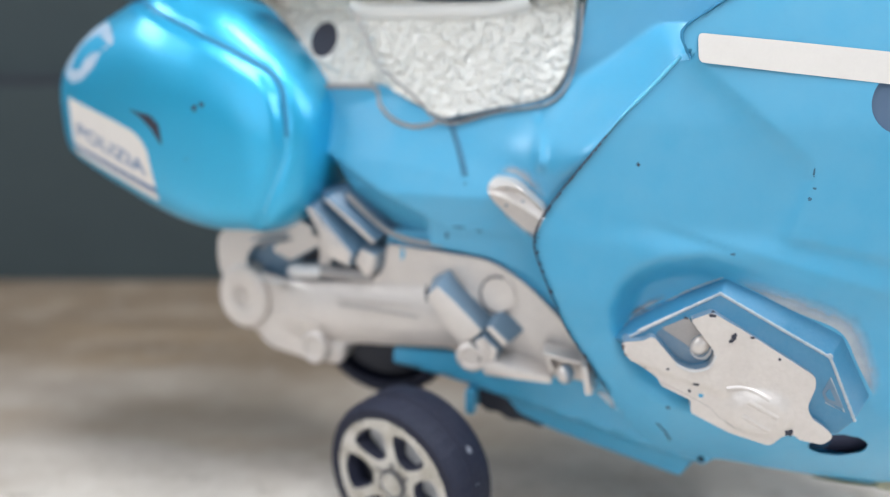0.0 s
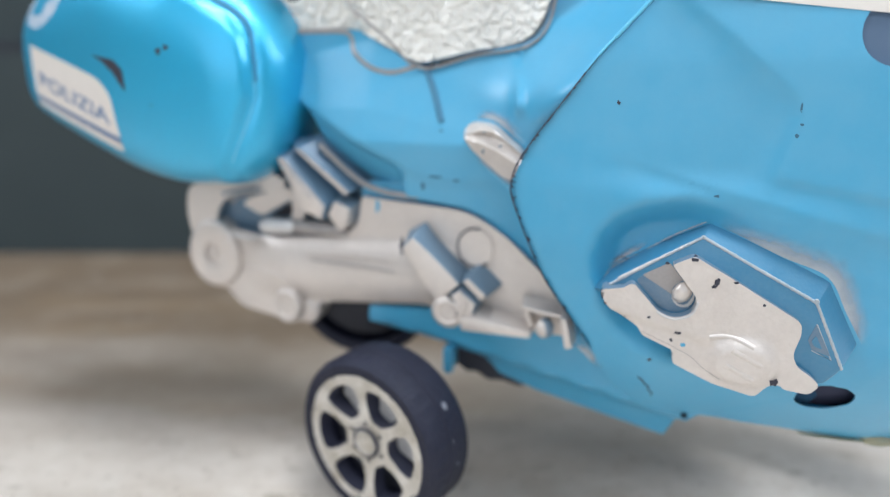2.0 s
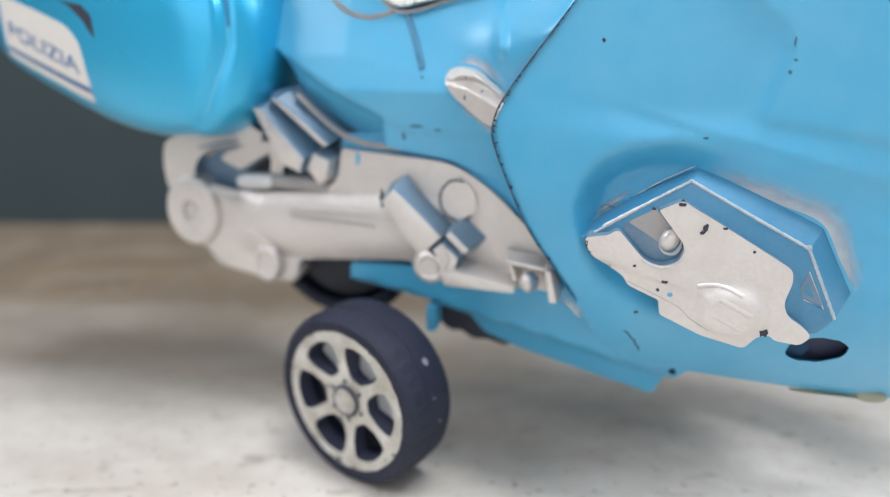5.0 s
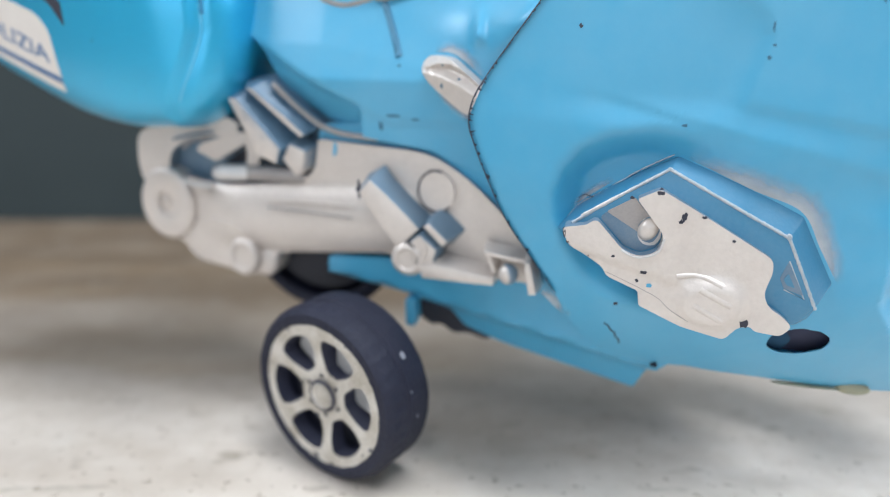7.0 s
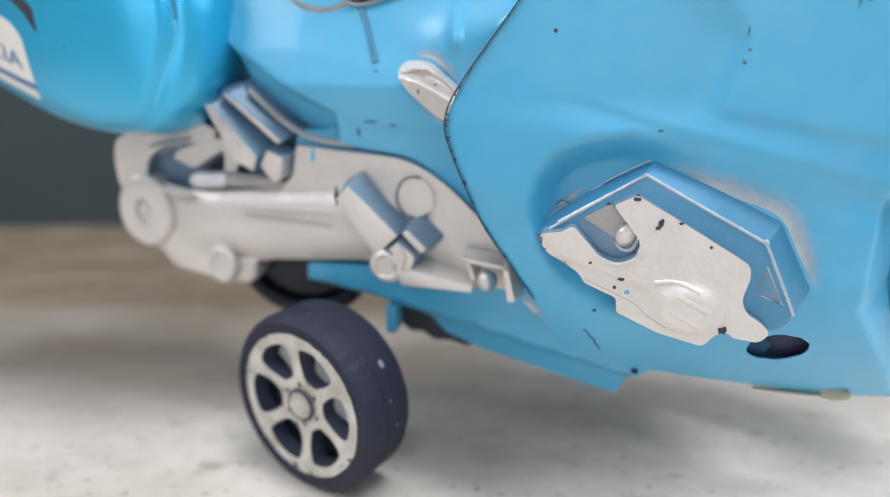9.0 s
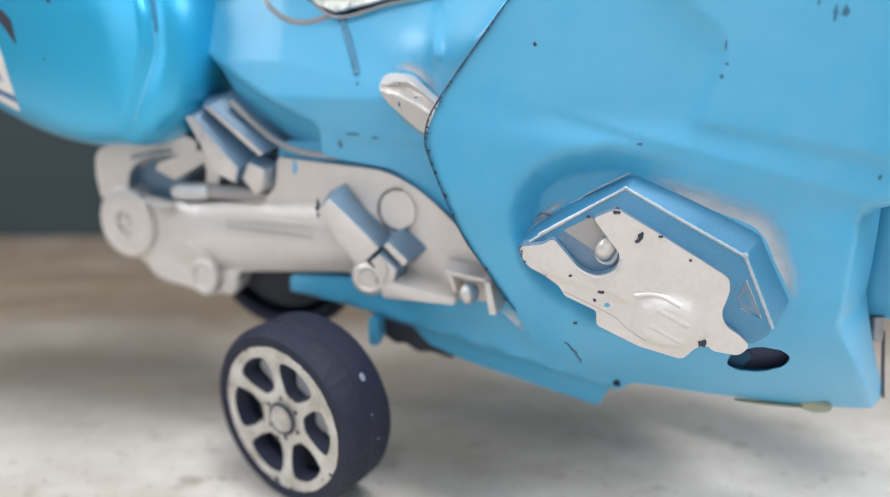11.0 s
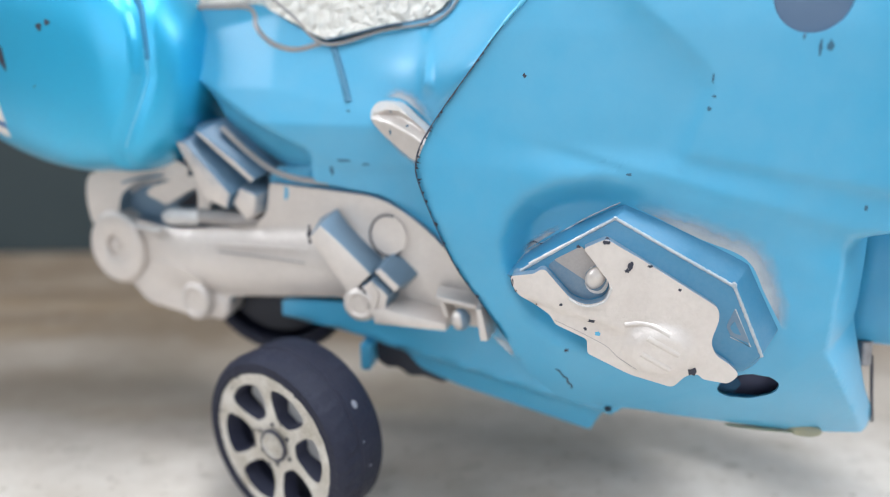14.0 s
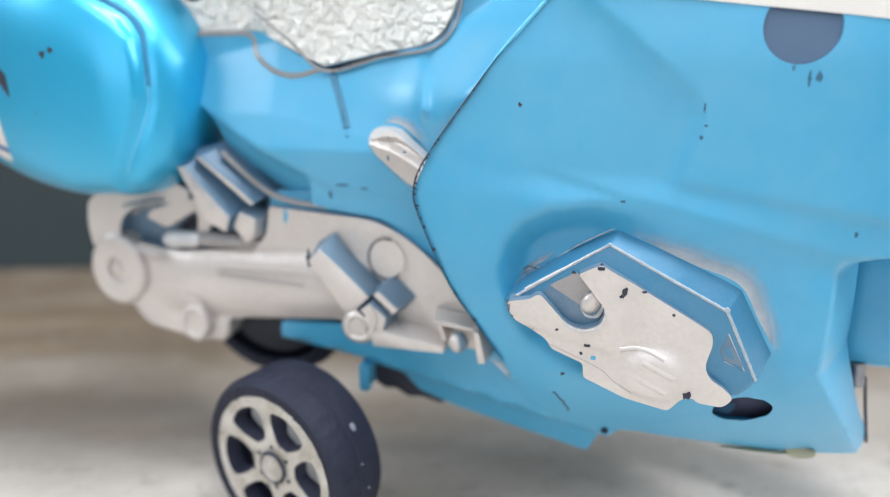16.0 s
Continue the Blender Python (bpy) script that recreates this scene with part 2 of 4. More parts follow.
def loft(sections, n=40, power=3.2, cap=True, top=None, shoulder=0.5):
    """Rings of a rounded box along x: (x, half width, low, high, y of the middle). top: the squareness above the shoulder."""
    bm = bmesh.new()
    rings = []
    for x, wd, lo, hi, yc in sections:
        ring = []
        mid = lo + (hi - lo) * shoulder
        for i in range(n):
            a = 2 * math.pi * i / n
            c, s = math.cos(a), math.sin(a)
            p = top if top and s > 0 else power
            k = (abs(c) ** p + abs(s) ** p) ** (-1 / p)
            ring.append(bm.verts.new((x, yc + wd * c * k, mid + (hi - mid if s > 0 else mid - lo) * s * k)))
        rings.append(ring)
    for a, b in zip(rings, rings[1:]):
        for i in range(n):
            bm.faces.new((a[i], a[(i + 1) % n], b[(i + 1) % n], b[i]))
    if cap:
        bm.faces.new(rings[0])
        bm.faces.new(rings[-1])
    bmesh.ops.recalc_face_normals(bm, faces=bm.faces)
    return bm


def spline(keys, n):
    """Even steps along Catmull-Rom curves through rows of numbers."""
    keys = [np.array(k, float) for k in keys]
    out = []
    for i in range(len(keys) - 1):
        p0, p1, p2, p3 = keys[max(0, i - 1)], keys[i], keys[i + 1], keys[min(len(keys) - 1, i + 2)]
        for j in range(n):
            t = j / n
            out.append(0.5 * (2 * p1 + (p2 - p0) * t + (2 * p0 - 5 * p1 + 4 * p2 - p3) * t * t + (3 * p1 - p0 - 3 * p2 + p3) * t ** 3))
    return out + [keys[-1]]


def lathe(profile, n=48):
    """Rings round the y axis: rows of (radius, y)."""
    bm = bmesh.new()
    rings = []
    for r, y in profile:
        if r < 1e-6:
            rings.append([bm.verts.new((0, y, 0))])
        else:
            rings.append([bm.verts.new((r * math.cos(2 * math.pi * i / n), y, r * math.sin(2 * math.pi * i / n))) for i in range(n)])
    for a, b in zip(rings, rings[1:]):
        for i in range(n):
            j = (i + 1) % n
            vs = [a[i % len(a)], a[j % len(a)], b[j % len(b)], b[i % len(b)]]
            vs = list(dict.fromkeys(vs))
            if len(vs) > 2:
                bm.faces.new(vs)
    bmesh.ops.recalc_face_normals(bm, faces=bm.faces)
    return bm


def moved(bm, m):
    bmesh.ops.transform(bm, matrix=m, verts=bm.verts)
    return bm


def tube(points, r, n=10):
    """A round bar along points."""
    bm = bmesh.new()
    pts = [Vector(p) for p in points]
    rings = []
    for i, p in enumerate(pts):
        d = (pts[min(i + 1, len(pts) - 1)] - pts[max(i - 1, 0)]).normalized()
        side = d.cross(Vector((0, 1, 0.01))).normalized()
        up = side.cross(d)
        rr = r[i] if isinstance(r, (list, tuple)) else r
        rings.append([bm.verts.new(p + rr * (side * math.cos(2 * math.pi * k / n) + up * math.sin(2 * math.pi * k / n))) for k in range(n)])
    for a, b in zip(rings, rings[1:]):
        for k in range(n):
            bm.faces.new((a[k], a[(k + 1) % n], b[(k + 1) % n], b[k]))
    bm.faces.new(rings[0])
    bm.faces.new(rings[-1])
    bmesh.ops.recalc_face_normals(bm, faces=bm.faces)
    return bm


def block(x0, x1, y0, y1, z0, z1, bevel=0.0):
    bm = bmesh.new()
    bmesh.ops.create_cube(bm, size=1, matrix=Matrix.Translation(((x0 + x1) / 2, (y0 + y1) / 2, (z0 + z1) / 2)) @ Matrix.Diagonal((x1 - x0, y1 - y0, z1 - z0, 1)))
    if bevel:
        bmesh.ops.bevel(bm, geom=bm.edges, offset=bevel, segments=2, affect="EDGES", profile=0.5)
    return bm


def step01(a, b, x):
    t = min(1, max(0, (x - a) / (b - a)))
    return t * t * (3 - 2 * t)


# ---- the setting ----


def stained_table():
    """Pale worn stone with brown staining and painted shade towards the wall, cloudy patches and small dark marks."""
    m = material("stained_stone_tabletop", (0.72, 0.657, 0.592), 0.36, 0, 0, (0.555, 0.488, 0.42), 20, 0.9, 0.00008, 500)
    nt = m.node_tree
    b = nt.nodes["Principled BSDF"]
    base = b.inputs["Base Color"].links[0].from_socket
    tc = nt.nodes.new("ShaderNodeTexCoord")
    sep = nt.nodes.new("ShaderNodeSeparateXYZ")
    nt.links.new(tc.outputs["Object"], sep.inputs[0])

    def math_node(op, a, c, third=None):
        n = nt.nodes.new("ShaderNodeMath")
        n.operation = op
        for k, v in enumerate((a, c, third)):
            if v is None:
                continue
            if isinstance(v, (int, float)):
                n.inputs[k].default_value = v
            else:
                nt.links.new(v, n.inputs[k])
        return n.outputs[0]

    def noise_node(scale, detail, stretch=(1, 1, 1)):
        mp = nt.nodes.new("ShaderNodeMapping")
        mp.inputs["Scale"].default_value = stretch
        nt.links.new(tc.outputs["Object"], mp.inputs[0])
        n = nt.nodes.new("ShaderNodeTexNoise")
        n.inputs["Scale"].default_value, n.inputs["Detail"].default_value = scale, detail
        nt.links.new(mp.outputs[0], n.inputs["Vector"])
        return n.outputs[0]

    def ramp(v, lo, hi, top=1.0):
        n = nt.nodes.new("ShaderNodeMapRange")
        n.interpolation_type = "SMOOTHSTEP"
        n.inputs[1].default_value, n.inputs[2].default_value, n.inputs[4].default_value = lo, hi, top
        nt.links.new(v, n.inputs[0])
        return n.outputs[0]

    def blend(fac, a, colour):
        n = nt.nodes.new("ShaderNodeMix")
        n.data_type = "RGBA"
        n.inputs[7].default_value = (*colour, 1)
        nt.links.new(fac, n.inputs[0])
        nt.links.new(a, n.inputs[6])
        return n.outputs[2]

    # brown stain along the wall, with a wandering edge, deepened to carry shade there
    edge = math_node("MULTIPLY_ADD", noise_node(13, 4, (0.6, 1.6, 1)), 0.16, sep.outputs[1])
    col = blend(ramp(edge, 0.176, 0.326, 0.95), base, (0.135, 0.092, 0.056))
    # brown streaks, spread nearer to carry part of the shade round the toy
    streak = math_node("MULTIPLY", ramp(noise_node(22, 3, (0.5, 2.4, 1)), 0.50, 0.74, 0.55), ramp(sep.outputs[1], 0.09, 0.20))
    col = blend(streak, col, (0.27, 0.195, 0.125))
    # small worn marks
    col = blend(ramp(noise_node(120, 2, (0.6, 1.5, 1)), 0.61, 0.74, 0.7), col, (0.27, 0.23, 0.18))
    col = blend(ramp(noise_node(48, 5, (0.8, 1.3, 1)), 0.46, 0.72, 0.3), col, (0.38, 0.32, 0.26))
    col = blend(ramp(noise_node(60, 3), 0.62, 0.80, 0.22), col, (0.60, 0.57, 0.53))
    col = blend(ramp(noise_node(420, 2), 0.63, 0.71, 0.7), col, (0.26, 0.21, 0.155))
    col = blend(ramp(noise_node(34, 6, (0.7, 1.2, 1)), 0.57, 0.73, 0.36), col, (0.30, 0.235, 0.17))
    nt.links.new(col, b.inputs["Base Color"])
    return m


TABLE = stained_table()
WALL = material("dark_grey_green_wall", (0.029, 0.044, 0.048), 0.7, 0, 0, (0.042, 0.058, 0.061), 5, 0.8, 0.0005, 60)
# unseen room: brown picked to keep bounced light low
ROOM = material("brown_wall_paint", (0.17, 0.155, 0.135), 0.8, 0, 0, (0.13, 0.118, 0.10), 4, 0.8, 0.0005, 60)
FLOOR = material("brown_floor", (0.22, 0.17, 0.12), 0.5, 0, 0, (0.16, 0.12, 0.09), 4, 0.8, 0.0005, 60)


def slab(name, lo, hi, mat, label, category, bevel=0.0):
    bm = block(lo[0], hi[0], lo[1], hi[1], lo[2], hi[2], bevel)
    return tagged(part(name, bm, mat), label, category, kind="structure")


slab("tabletop", (-0.9, -0.55, -0.03), (0.9, 0.325, 0.0), TABLE, "pale stone tabletop with brown stains, painted shade and small marks", "table", 0.002)
slab("wall_back", (-1.7, 0.327, -0.75), (1.7, 0.45, 0.094), WALL, "dark grey-green wall behind the table", "wall")
slab("trim", (-1.7, 0.335, 0.0942), (1.7, 0.45, 0.0978), DARK, "thin dark joint along the wall", "trim")
slab("floor", (-1.7, -2.0, -0.79), (1.7, 0.327, -0.75), FLOOR, "brown floor below the table", "floor")
bm = bmesh.new()
for x0, x1, y0, y1 in ((-1.82, -1.0, -2.0, 0.465), (1.5, 1.82, -2.0, 0.465), (-1.0, 1.5, 0.41, 0.465), (-1.0, 1.5, -2.0, -1.6), (-1.0, 1.5, -0.6, 0.01), (-1.0, -0.7, -1.6, -0.6), (0.9, 1.5, -1.6, -0.6)):
    bmesh.ops.create_cube(bm, size=1, matrix=Matrix.Translation(((x0 + x1) / 2, (y0 + y1) / 2, 2.34)) @ Matrix.Diagonal((x1 - x0, y1 - y0, 0.08, 1)))
tagged(part("ceiling", bm, ROOM), "unseen brown ceiling with two openings added for daylight", "ceiling", kind="structure")


def wall_with_openings(name, m, length, openings, mat, label):
    """A wall 0.12 thick along x with openings (x from, x to, z from, z to)."""
    bm = bmesh.new()
    pieces, at = [], 0
    for a0, a1, z0, z1 in openings:
        pieces += [(at, a0, -0.75, 2.3), (a0, a1, -0.75, z0), (a0, a1, z1, 2.3)]
        at = a1
    for x0, x1, lo, hi in pieces + [(at, length, -0.75, 2.3)]:
        bmesh.ops.create_cube(bm, size=1, matrix=Matrix.Translation(((x0 + x1) / 2, 0, (lo + hi) / 2)) @ Matrix.Diagonal((x1 - x0, 0.12, hi - lo, 1)))
    ob = tagged(part(name, bm, mat), label, "wall", kind="structure")
    ob.matrix_world = m
    return ob


# walls with unseen openings, added where the daylight lamps stand
wall_with_openings("wall_back_upper", pose(-1.7, 0.405, 0), 3.4, [(1.77, 2.67, 0.13, 0.47)], WALL, "dark grey-green wall with a low opening added for daylight")
wall_with_openings("wall_front", pose(-1.82, -2.06, 0), 3.64, [(0.44, 2.6, 0.08, 1.48)], ROOM, "unseen brown wall with a wide opening added for daylight")
wall_with_openings("wall_left", pose(-1.76, -2.0, 0, 0, 0, 90), 2.465, [(1.37, 2.37, 0.96, 1.84)], ROOM, "unseen brown wall with an opening added for daylight")
wall_with_openings("wall_right", pose(1.76, -2.0, 0, 0, 0, 90), 2.465, [(1.5, 2.4, 0.65, 1.60)], ROOM, "unseen brown wall with an opening added for daylight")

# ---- the toy motorcycle ----
toy = tagged(new("toy_motorcycle"), "scuffed light blue plastic toy police motorcycle with silver trim", "toy motorcycle")
toy.empty_display_size = 0.01
toy.matrix_world = pose(0.040, 0.150, 0, 0, 0, -15)


def along(path, x, z):
    """Distance from (x, z) to an open path, and on which side (left of its run: plus)."""
    best, sign = 1e9, 1
    p = Vector((x, z))
    for a, b in zip(path, path[1:]):
        a, b = Vector(a), Vector(b)
        d = b - a
        t = min(1, max(0, (p - a).dot(d) / d.length_squared))
        q = a + d * t
        if (p - q).length < best:
            best = (p - q).length
            sign = 1 if d.x * (p - a).y - d.y * (p - a).x > 0 else -1
    return best, sign


SEAM = [(8.6, 107.2), (-1.0, 96.2), (-11.7, 81.5), (-14.4, 77), (-14.9, 74.0), (-14.3, 71), (-7.7, 55.7), (1.5, 42.6)]
FACET = [(11.6, 107.5), (30.6, 91.2), (31.8, 88), (28.6, 76)]


DISH = [(5.9, 47.0), (2.3, 52.4), (0.6, 57.8), (0.2, 61.8), (1.2, 66.2), (4.1, 70.0), (9, 72.7), (16, 74.0), (26, 73.0), (36, 70.0), (45, 66), (51, 58), (52, 49), (48, 41), (38, 37.4), (26, 38.6), (16, 42.2), (10, 44.4), (5.9, 47.0)]


def side(x, z):
    """The outer face of the big side fairing."""
    y = -30.2
    if z < 52:
        y += 0.025 * (52 - z) ** 1.87
    if x > 50:
        y += 0.05 * (x - 50) ** 1.5
    if x < 12:
        y += 0.010 * (12 - x) ** 1.6 + 0.19 * max(0, 12 - x) * step01(66, 44, z)
    y += 0.05 * max(0, z - 96) ** 1.35
    # the bend into the fork arch
    if z < 67:
        x0 = 53.4 + 0.62 * max(0, 46.5 - z)
        y += 1.1 * max(0, x - x0) ** 1.15 * step01(67, 63, z)
    y += 0.05 * max(0, z - 75)
    # the flat facet, sunk behind its crease
    d, s = along(FACET, x, z)
    if s < 0 and z > 70:
        y += 1.4 * (1 - math.exp(-d / 2.0)) * max(0, 1 - d / 40) * step01(73, 79, z)
    # two creases that fall towards the front: a fine undercut, then a shelf that comes forward
    for z0, fall, x0, x1, k in ((80.2, 0.26, 2, 14, 0.34), (82.0, 0.165, 24, 33, 0.55)):
        c = z0 - fall * x if x < 60 else z0 - fall * 60
        y += k * step01(c + 0.9, c - 0.2, z) * step01(x0, x1, x) - k * 2.4 * step01(c - 0.2, c - 7.0, z) * step01(x0, x1, x)
    y += 2.2 * step01(74, 62, z) * step01(10, 30, x)
    # shallow dish round the side plate
    d, s = along(DISH, x, z)
    y += 4.2 * step01(0.9, -5.0, d if s > 0 else -d) * (0.15 + 0.85 * step01(32, 10, x))
    return y


FAIRING = rounded([(-14.9, 74.0), (-14.3, 71.0), (-7.7, 55.7), (1.5, 42.6), (4, 37), (10, 30.5), (20, 27.2), (50, 26.0), (70, 24.0),
                   (70.8, 26), (66, 34), (63.5, 42), (62, 60), (63, 66.5), (84, 70), (90, 92), (84, 118), (40, 130), (22, 122), (12.5, 115.2), (9.2, 112.8), (8.9, 110.6), (10.8, 107.2), (8.6, 107.2), (-1.0, 96.2), (-11.7, 81.5)],
                  [2, 1.5, 4, 4, 3, 3, 3, 5, 0.6, 0.6, 3, 3, 2, 2, 4, 8, 8, 8, 3, 2, 1, 1, 0.6, 1, 3, 4])
OVAL = [(43.2 + (4.8 + 0.12 * math.sin(a * 1.7)) * math.cos(a * 0.3), 37.7 + (2.95 + 0.12 * math.cos(a * 2.3)) * math.sin(a * 0.3) + 0.7 * math.cos(a * 0.3)) for a in range(21)]
ROUND = [(43.9 + 5.4 * math.cos(a * math.pi / 18), 101.0 + 5.3 * math.sin(a * math.pi / 18)) for a in range(36)]
fairing = panel("side_fairing", FAIRING, side, BLUE, toy, 2.2, 0.75, 0.5, "light blue glossy side fairing with chipped edges", True, (OVAL, ROUND))


def tail_y(x, z):
    y = -15.8 + 0.36 * max(0, z - 79) + 0.02 * max(0, 79 - z) ** 1.4 + 0.10 * max(0, -48 - x)
    # the cowl swells towards the fairing
    d, s = along(SEAM, x, z)
    d = d if s < 0 else 0
    top = step01(78, 92, z)
    # the lower flank tucks in behind a falling crease, but for a raised pad next to the fairing
    c = 84.1 - 0.575 * (x + 59.6) + 0.0034 * (x + 59.6) ** 2 if x < -32 else 71.6
    tuck = step01(c + 0.4, c - 2.0, z)
    away = 1 - step01(-40.9, -39.5, x)
    y += 0.5 * tuck * away + 0.4 * tuck + 0.6 * max(0, c - z) * away
    f = 85.6 - 0.21 * max(0, x + 47)
    y += 0.05 * max(0, f - z) + 0.08 * max(0, z - f)
    # a soft fold under the seat's corner
    fold = math.exp(-((x + 16 + 0.10 * (z - 92)) / 1.1) ** 2) * step01(84.5, 88, z) * step01(100, 97, z)
    y += fold * (0.30 * (z - 92) - 0.5)
    y -= (2.5 + 12 * top) * math.exp(-(d / (4.0 + 4 * top)) ** 1.6)
    y = min(y, -7.0 + 0.12 * max(0, z - 108))
    return max(y, -27.5)


TAIL = rounded([(-66.6, 89), (-62.4, 85), (-58.2, 76.9), (-49.4, 70.5), (-39, 67.5), (-25, 65.5), (-12, 58), (-3, 60), (14, 100), (30, 126), (-8, 124), (-10, 108), (-13.4, 100), (-37, 93.5), (-52, 101.5), (-70, 101), (-72, 90)], 1.5)
tail = panel("tail_cowl", TAIL, tail_y, BLUE, toy, 3, 0.65, 0.4, "light blue tail cowl under the seat", True)


def bvh_of(ob):
    return BVHTree.FromPolygons([v.co.copy() for v in ob.data.vertices], [tuple(p.vertices) for p in ob.data.polygons])


def onto(ob, proud=0.06, miss=None):
    """y of the outer face of ob over (x, z), in millimetres, a little proud."""
    tree = bvh_of(ob)

    def y(x, z):
        hit = tree.ray_cast(Vector((x / 1000, -0.2, z / 1000)), Vector((0, 1, 0)))[0]
        return hit.y * 1000 - proud if hit else (miss if miss is not None else -20)

    return y


def blob(x, z, rx, rz, seed, n=14, rough=0.35):
    """An uneven patch outline."""
    rnd = random.Random(seed)
    k = [1 + rough * (rnd.random() - 0.5) * 2 for _ in range(n)]
    return [(x + rx * k[i] * math.cos(2 * math.pi * i / n), z + rz * k[i] * math.sin(2 * math.pi * i / n)) for i in range(n)]


def patch(name, outline, yf, mat, parent, label="", depth=0.08, step=1.0):
    return panel(name, outline, yf, mat, parent, depth, step, 0, label)


def line(name, pts, yf, r, mat, parent, label="", n=6, steps=6, worn=0.0):
    """A thin bead that follows a surface through (x, z) points."""
    run = spline([(p[0], p[1]) for p in pts], steps)
    if worn:
        r = [r * (1 + worn * noise.noise(Vector((p[0] * 2.3, p[1] * 2.3, 1.7))) + 0.6 * worn * noise.noise(Vector((p[0] * 7, p[1] * 7, 4)))) for p in run]
    return part(name, scaled(tube([(p[0], yf(p[0], p[1]), p[1]) for p in run], r, n)), mat, parent, label, 60)


def frustum(front, back, yfront, yback):
    """A solid between two outlines of as many corners: front at yfront, back at yback (numbers or functions)."""
    bm = bmesh.new()
    f = [bm.verts.new((x, yfront(x, z) if callable(yfront) else yfront, z)) for x, z in front]
    b = [bm.verts.new((x, yback(x, z) if callable(yback) else yback, z)) for x, z in back]
    bm.faces.new(f)
    bm.faces.new(b)
    for i in range(len(f)):
        j = (i + 1) % len(f)
        bm.faces.new((f[i], f[j], b[j], b[i]))
    bmesh.ops.recalc_face_normals(bm, faces=bm.faces)
    edges = [e for e in bm.edges if e.verts[0] in f or e.verts[1] in f]
    bmesh.ops.bevel(bm, geom=edges, offset=0.25, segments=2, affect="EDGES", profile=0.5)
    return bm


def grown(pts, k):
    """The outline pushed out by k all round."""
    c = sum((Vector(p) for p in pts), Vector((0, 0))) / len(pts)
    return [tuple(Vector(p) + (Vector(p) - c).normalized() * k) for p in pts]


def dome(x, z, rx, rz, y, high, tilt=0.0, n=28, rings=7):
    """A low round cap on the side, its top high in front of y."""
    prof = [(math.cos(math.pi / 2 * i / rings), -high * math.sin(math.pi / 2 * i / rings)) for i in range(rings)] + [(0, -high)]
    bm = lathe([(1, 0.6)] + prof, n)
    return moved(bm, pose(x, y, z, 0, tilt) @ Matrix.Diagonal((rx, 1, rz, 1)))


def disc(x, z, r, y, thick, bevel=0.35, hole=0.0, sink=0.8, n=40):
    """A round boss on the side with a bevelled edge and, if asked, a sunk middle."""
    prof = [(r, thick), (r, bevel), (r - bevel * 0.4, bevel * 0.3), (r - bevel, 0)]
    prof += [(hole + 0.3, 0), (hole, 0.2), (hole - 0.1, sink), (0, sink)] if hole else [(0, 0)]
    return moved(lathe(prof, n), pose(x, y, z))


# core added under the shells: closes the belly and keeps light out
CORE = [(-38, 4, 36, 60, 0), (-34, 7, 33, 70, 0), (-26, 8, 29, 78, 0), (-5, 16, 25, 90, 0), (20, 19, 25, 98, 0), (38, 17, 28, 100, 0), (44, 8, 40, 96, 0)]
part("shell_core", scaled(loft(CORE, 24, 5)), DARK, toy, "dark core added inside the shells to keep light out")

# ---- seat ----
SEAT_OUT = rounded([(-82, 122), (-70, 106.4), (-66, 100.6), (-53, 102), (-37.6, 94.6), (-14.2, 99.7), (-10.9, 108.3), (-11.5, 122), (-16, 132), (-70, 132)], [2, 2, 2, 3, 2, 5, 4, 4, 4, 4])


def seat_y(x, z):
    y = -9.8 + 0.22 * (z - 94) + 0.05 * max(0, z - 112.5) ** 2
    fold = -51.6 - 0.57 * (z - 103.5)
    y += 2.0 * step01(fold, fold - 1.6, x)
    return min(y, 4)


seat = panel("seat", SEAT_OUT, seat_y, SEAT, toy, 6, 1.0, 1.0, "cream grained plastic seat", True)
# flat dark patch: the hole's depth is painted, not cut
hole = [(-67.6 + 3.2 * math.cos(a * 0.35) + 0.5 * math.sin(a * 0.35), 111.4 + 3.9 * math.sin(a * 0.35)) for a in range(18)]
patch("seat_hole_patch", hole, onto(seat), CHIP, seat, "dark patch painted for the round hole in the seat", 0.08, 0.8)
line("seat_edge", [(-9.6, 118), (-9.9, 109), (-13.6, 99.2), (-26, 96.4), (-37.2, 93.9), (-44, 99.5), (-51, 105)], lambda x, z: tail_y(x, z) - 0.3 if x > -38 else -10.2, 0.3, TRIM, seat)
line("seat_gap", [(-10.4, 117), (-10.7, 108.6), (-14.2, 99.9), (-26, 97.2), (-37.3, 94.7)], lambda x, z: seat_y(x, z) - 0.05, 0.2, SLATE, seat)
line("cowl_trim", [(-66, 101.0), (-60, 101.1), (-54.2, 100.7), (-52.7, 97), (-48.6, 93.9), (-43.7, 92.8), (-38.5, 94.0)], onto(tail, -0.4), 0.7, TRIM, tail)
# the groove's shade, put in as a dark blue bead
line("cowl_groove", [(-35.9, 93.2), (-35.2, 92), (-33.6, 88.5), (-31.6, 83.2)], onto(tail, -0.5), 0.95, GROOVE_BLUE, tail)
# shade of the seat's step, put in as a bead duller than the seat
line("seat_fold", [(-51.6, 103.6), (-54.2, 108), (-57.2, 113.2), (-60.2, 118.2)], lambda x, z: seat_y(x, z) - 0.02, 0.3, SILVER, seat)
ROLL = material("smooth_cream_plastic", (0.78, 0.76, 0.72), 0.16, 0.05, 0.6, second=(0.72, 0.70, 0.66), scale=120)
line("seat_roll", [(-60.5, 118.6), (-56.5, 117.2), (-46, 117.0), (-37, 117.0), (-28, 117.2), (-21, 118.6)], lambda x, z: seat_y(x, z) + 1.1, 1.9, ROLL, seat, "smooth rolled edge of the seat", 14)
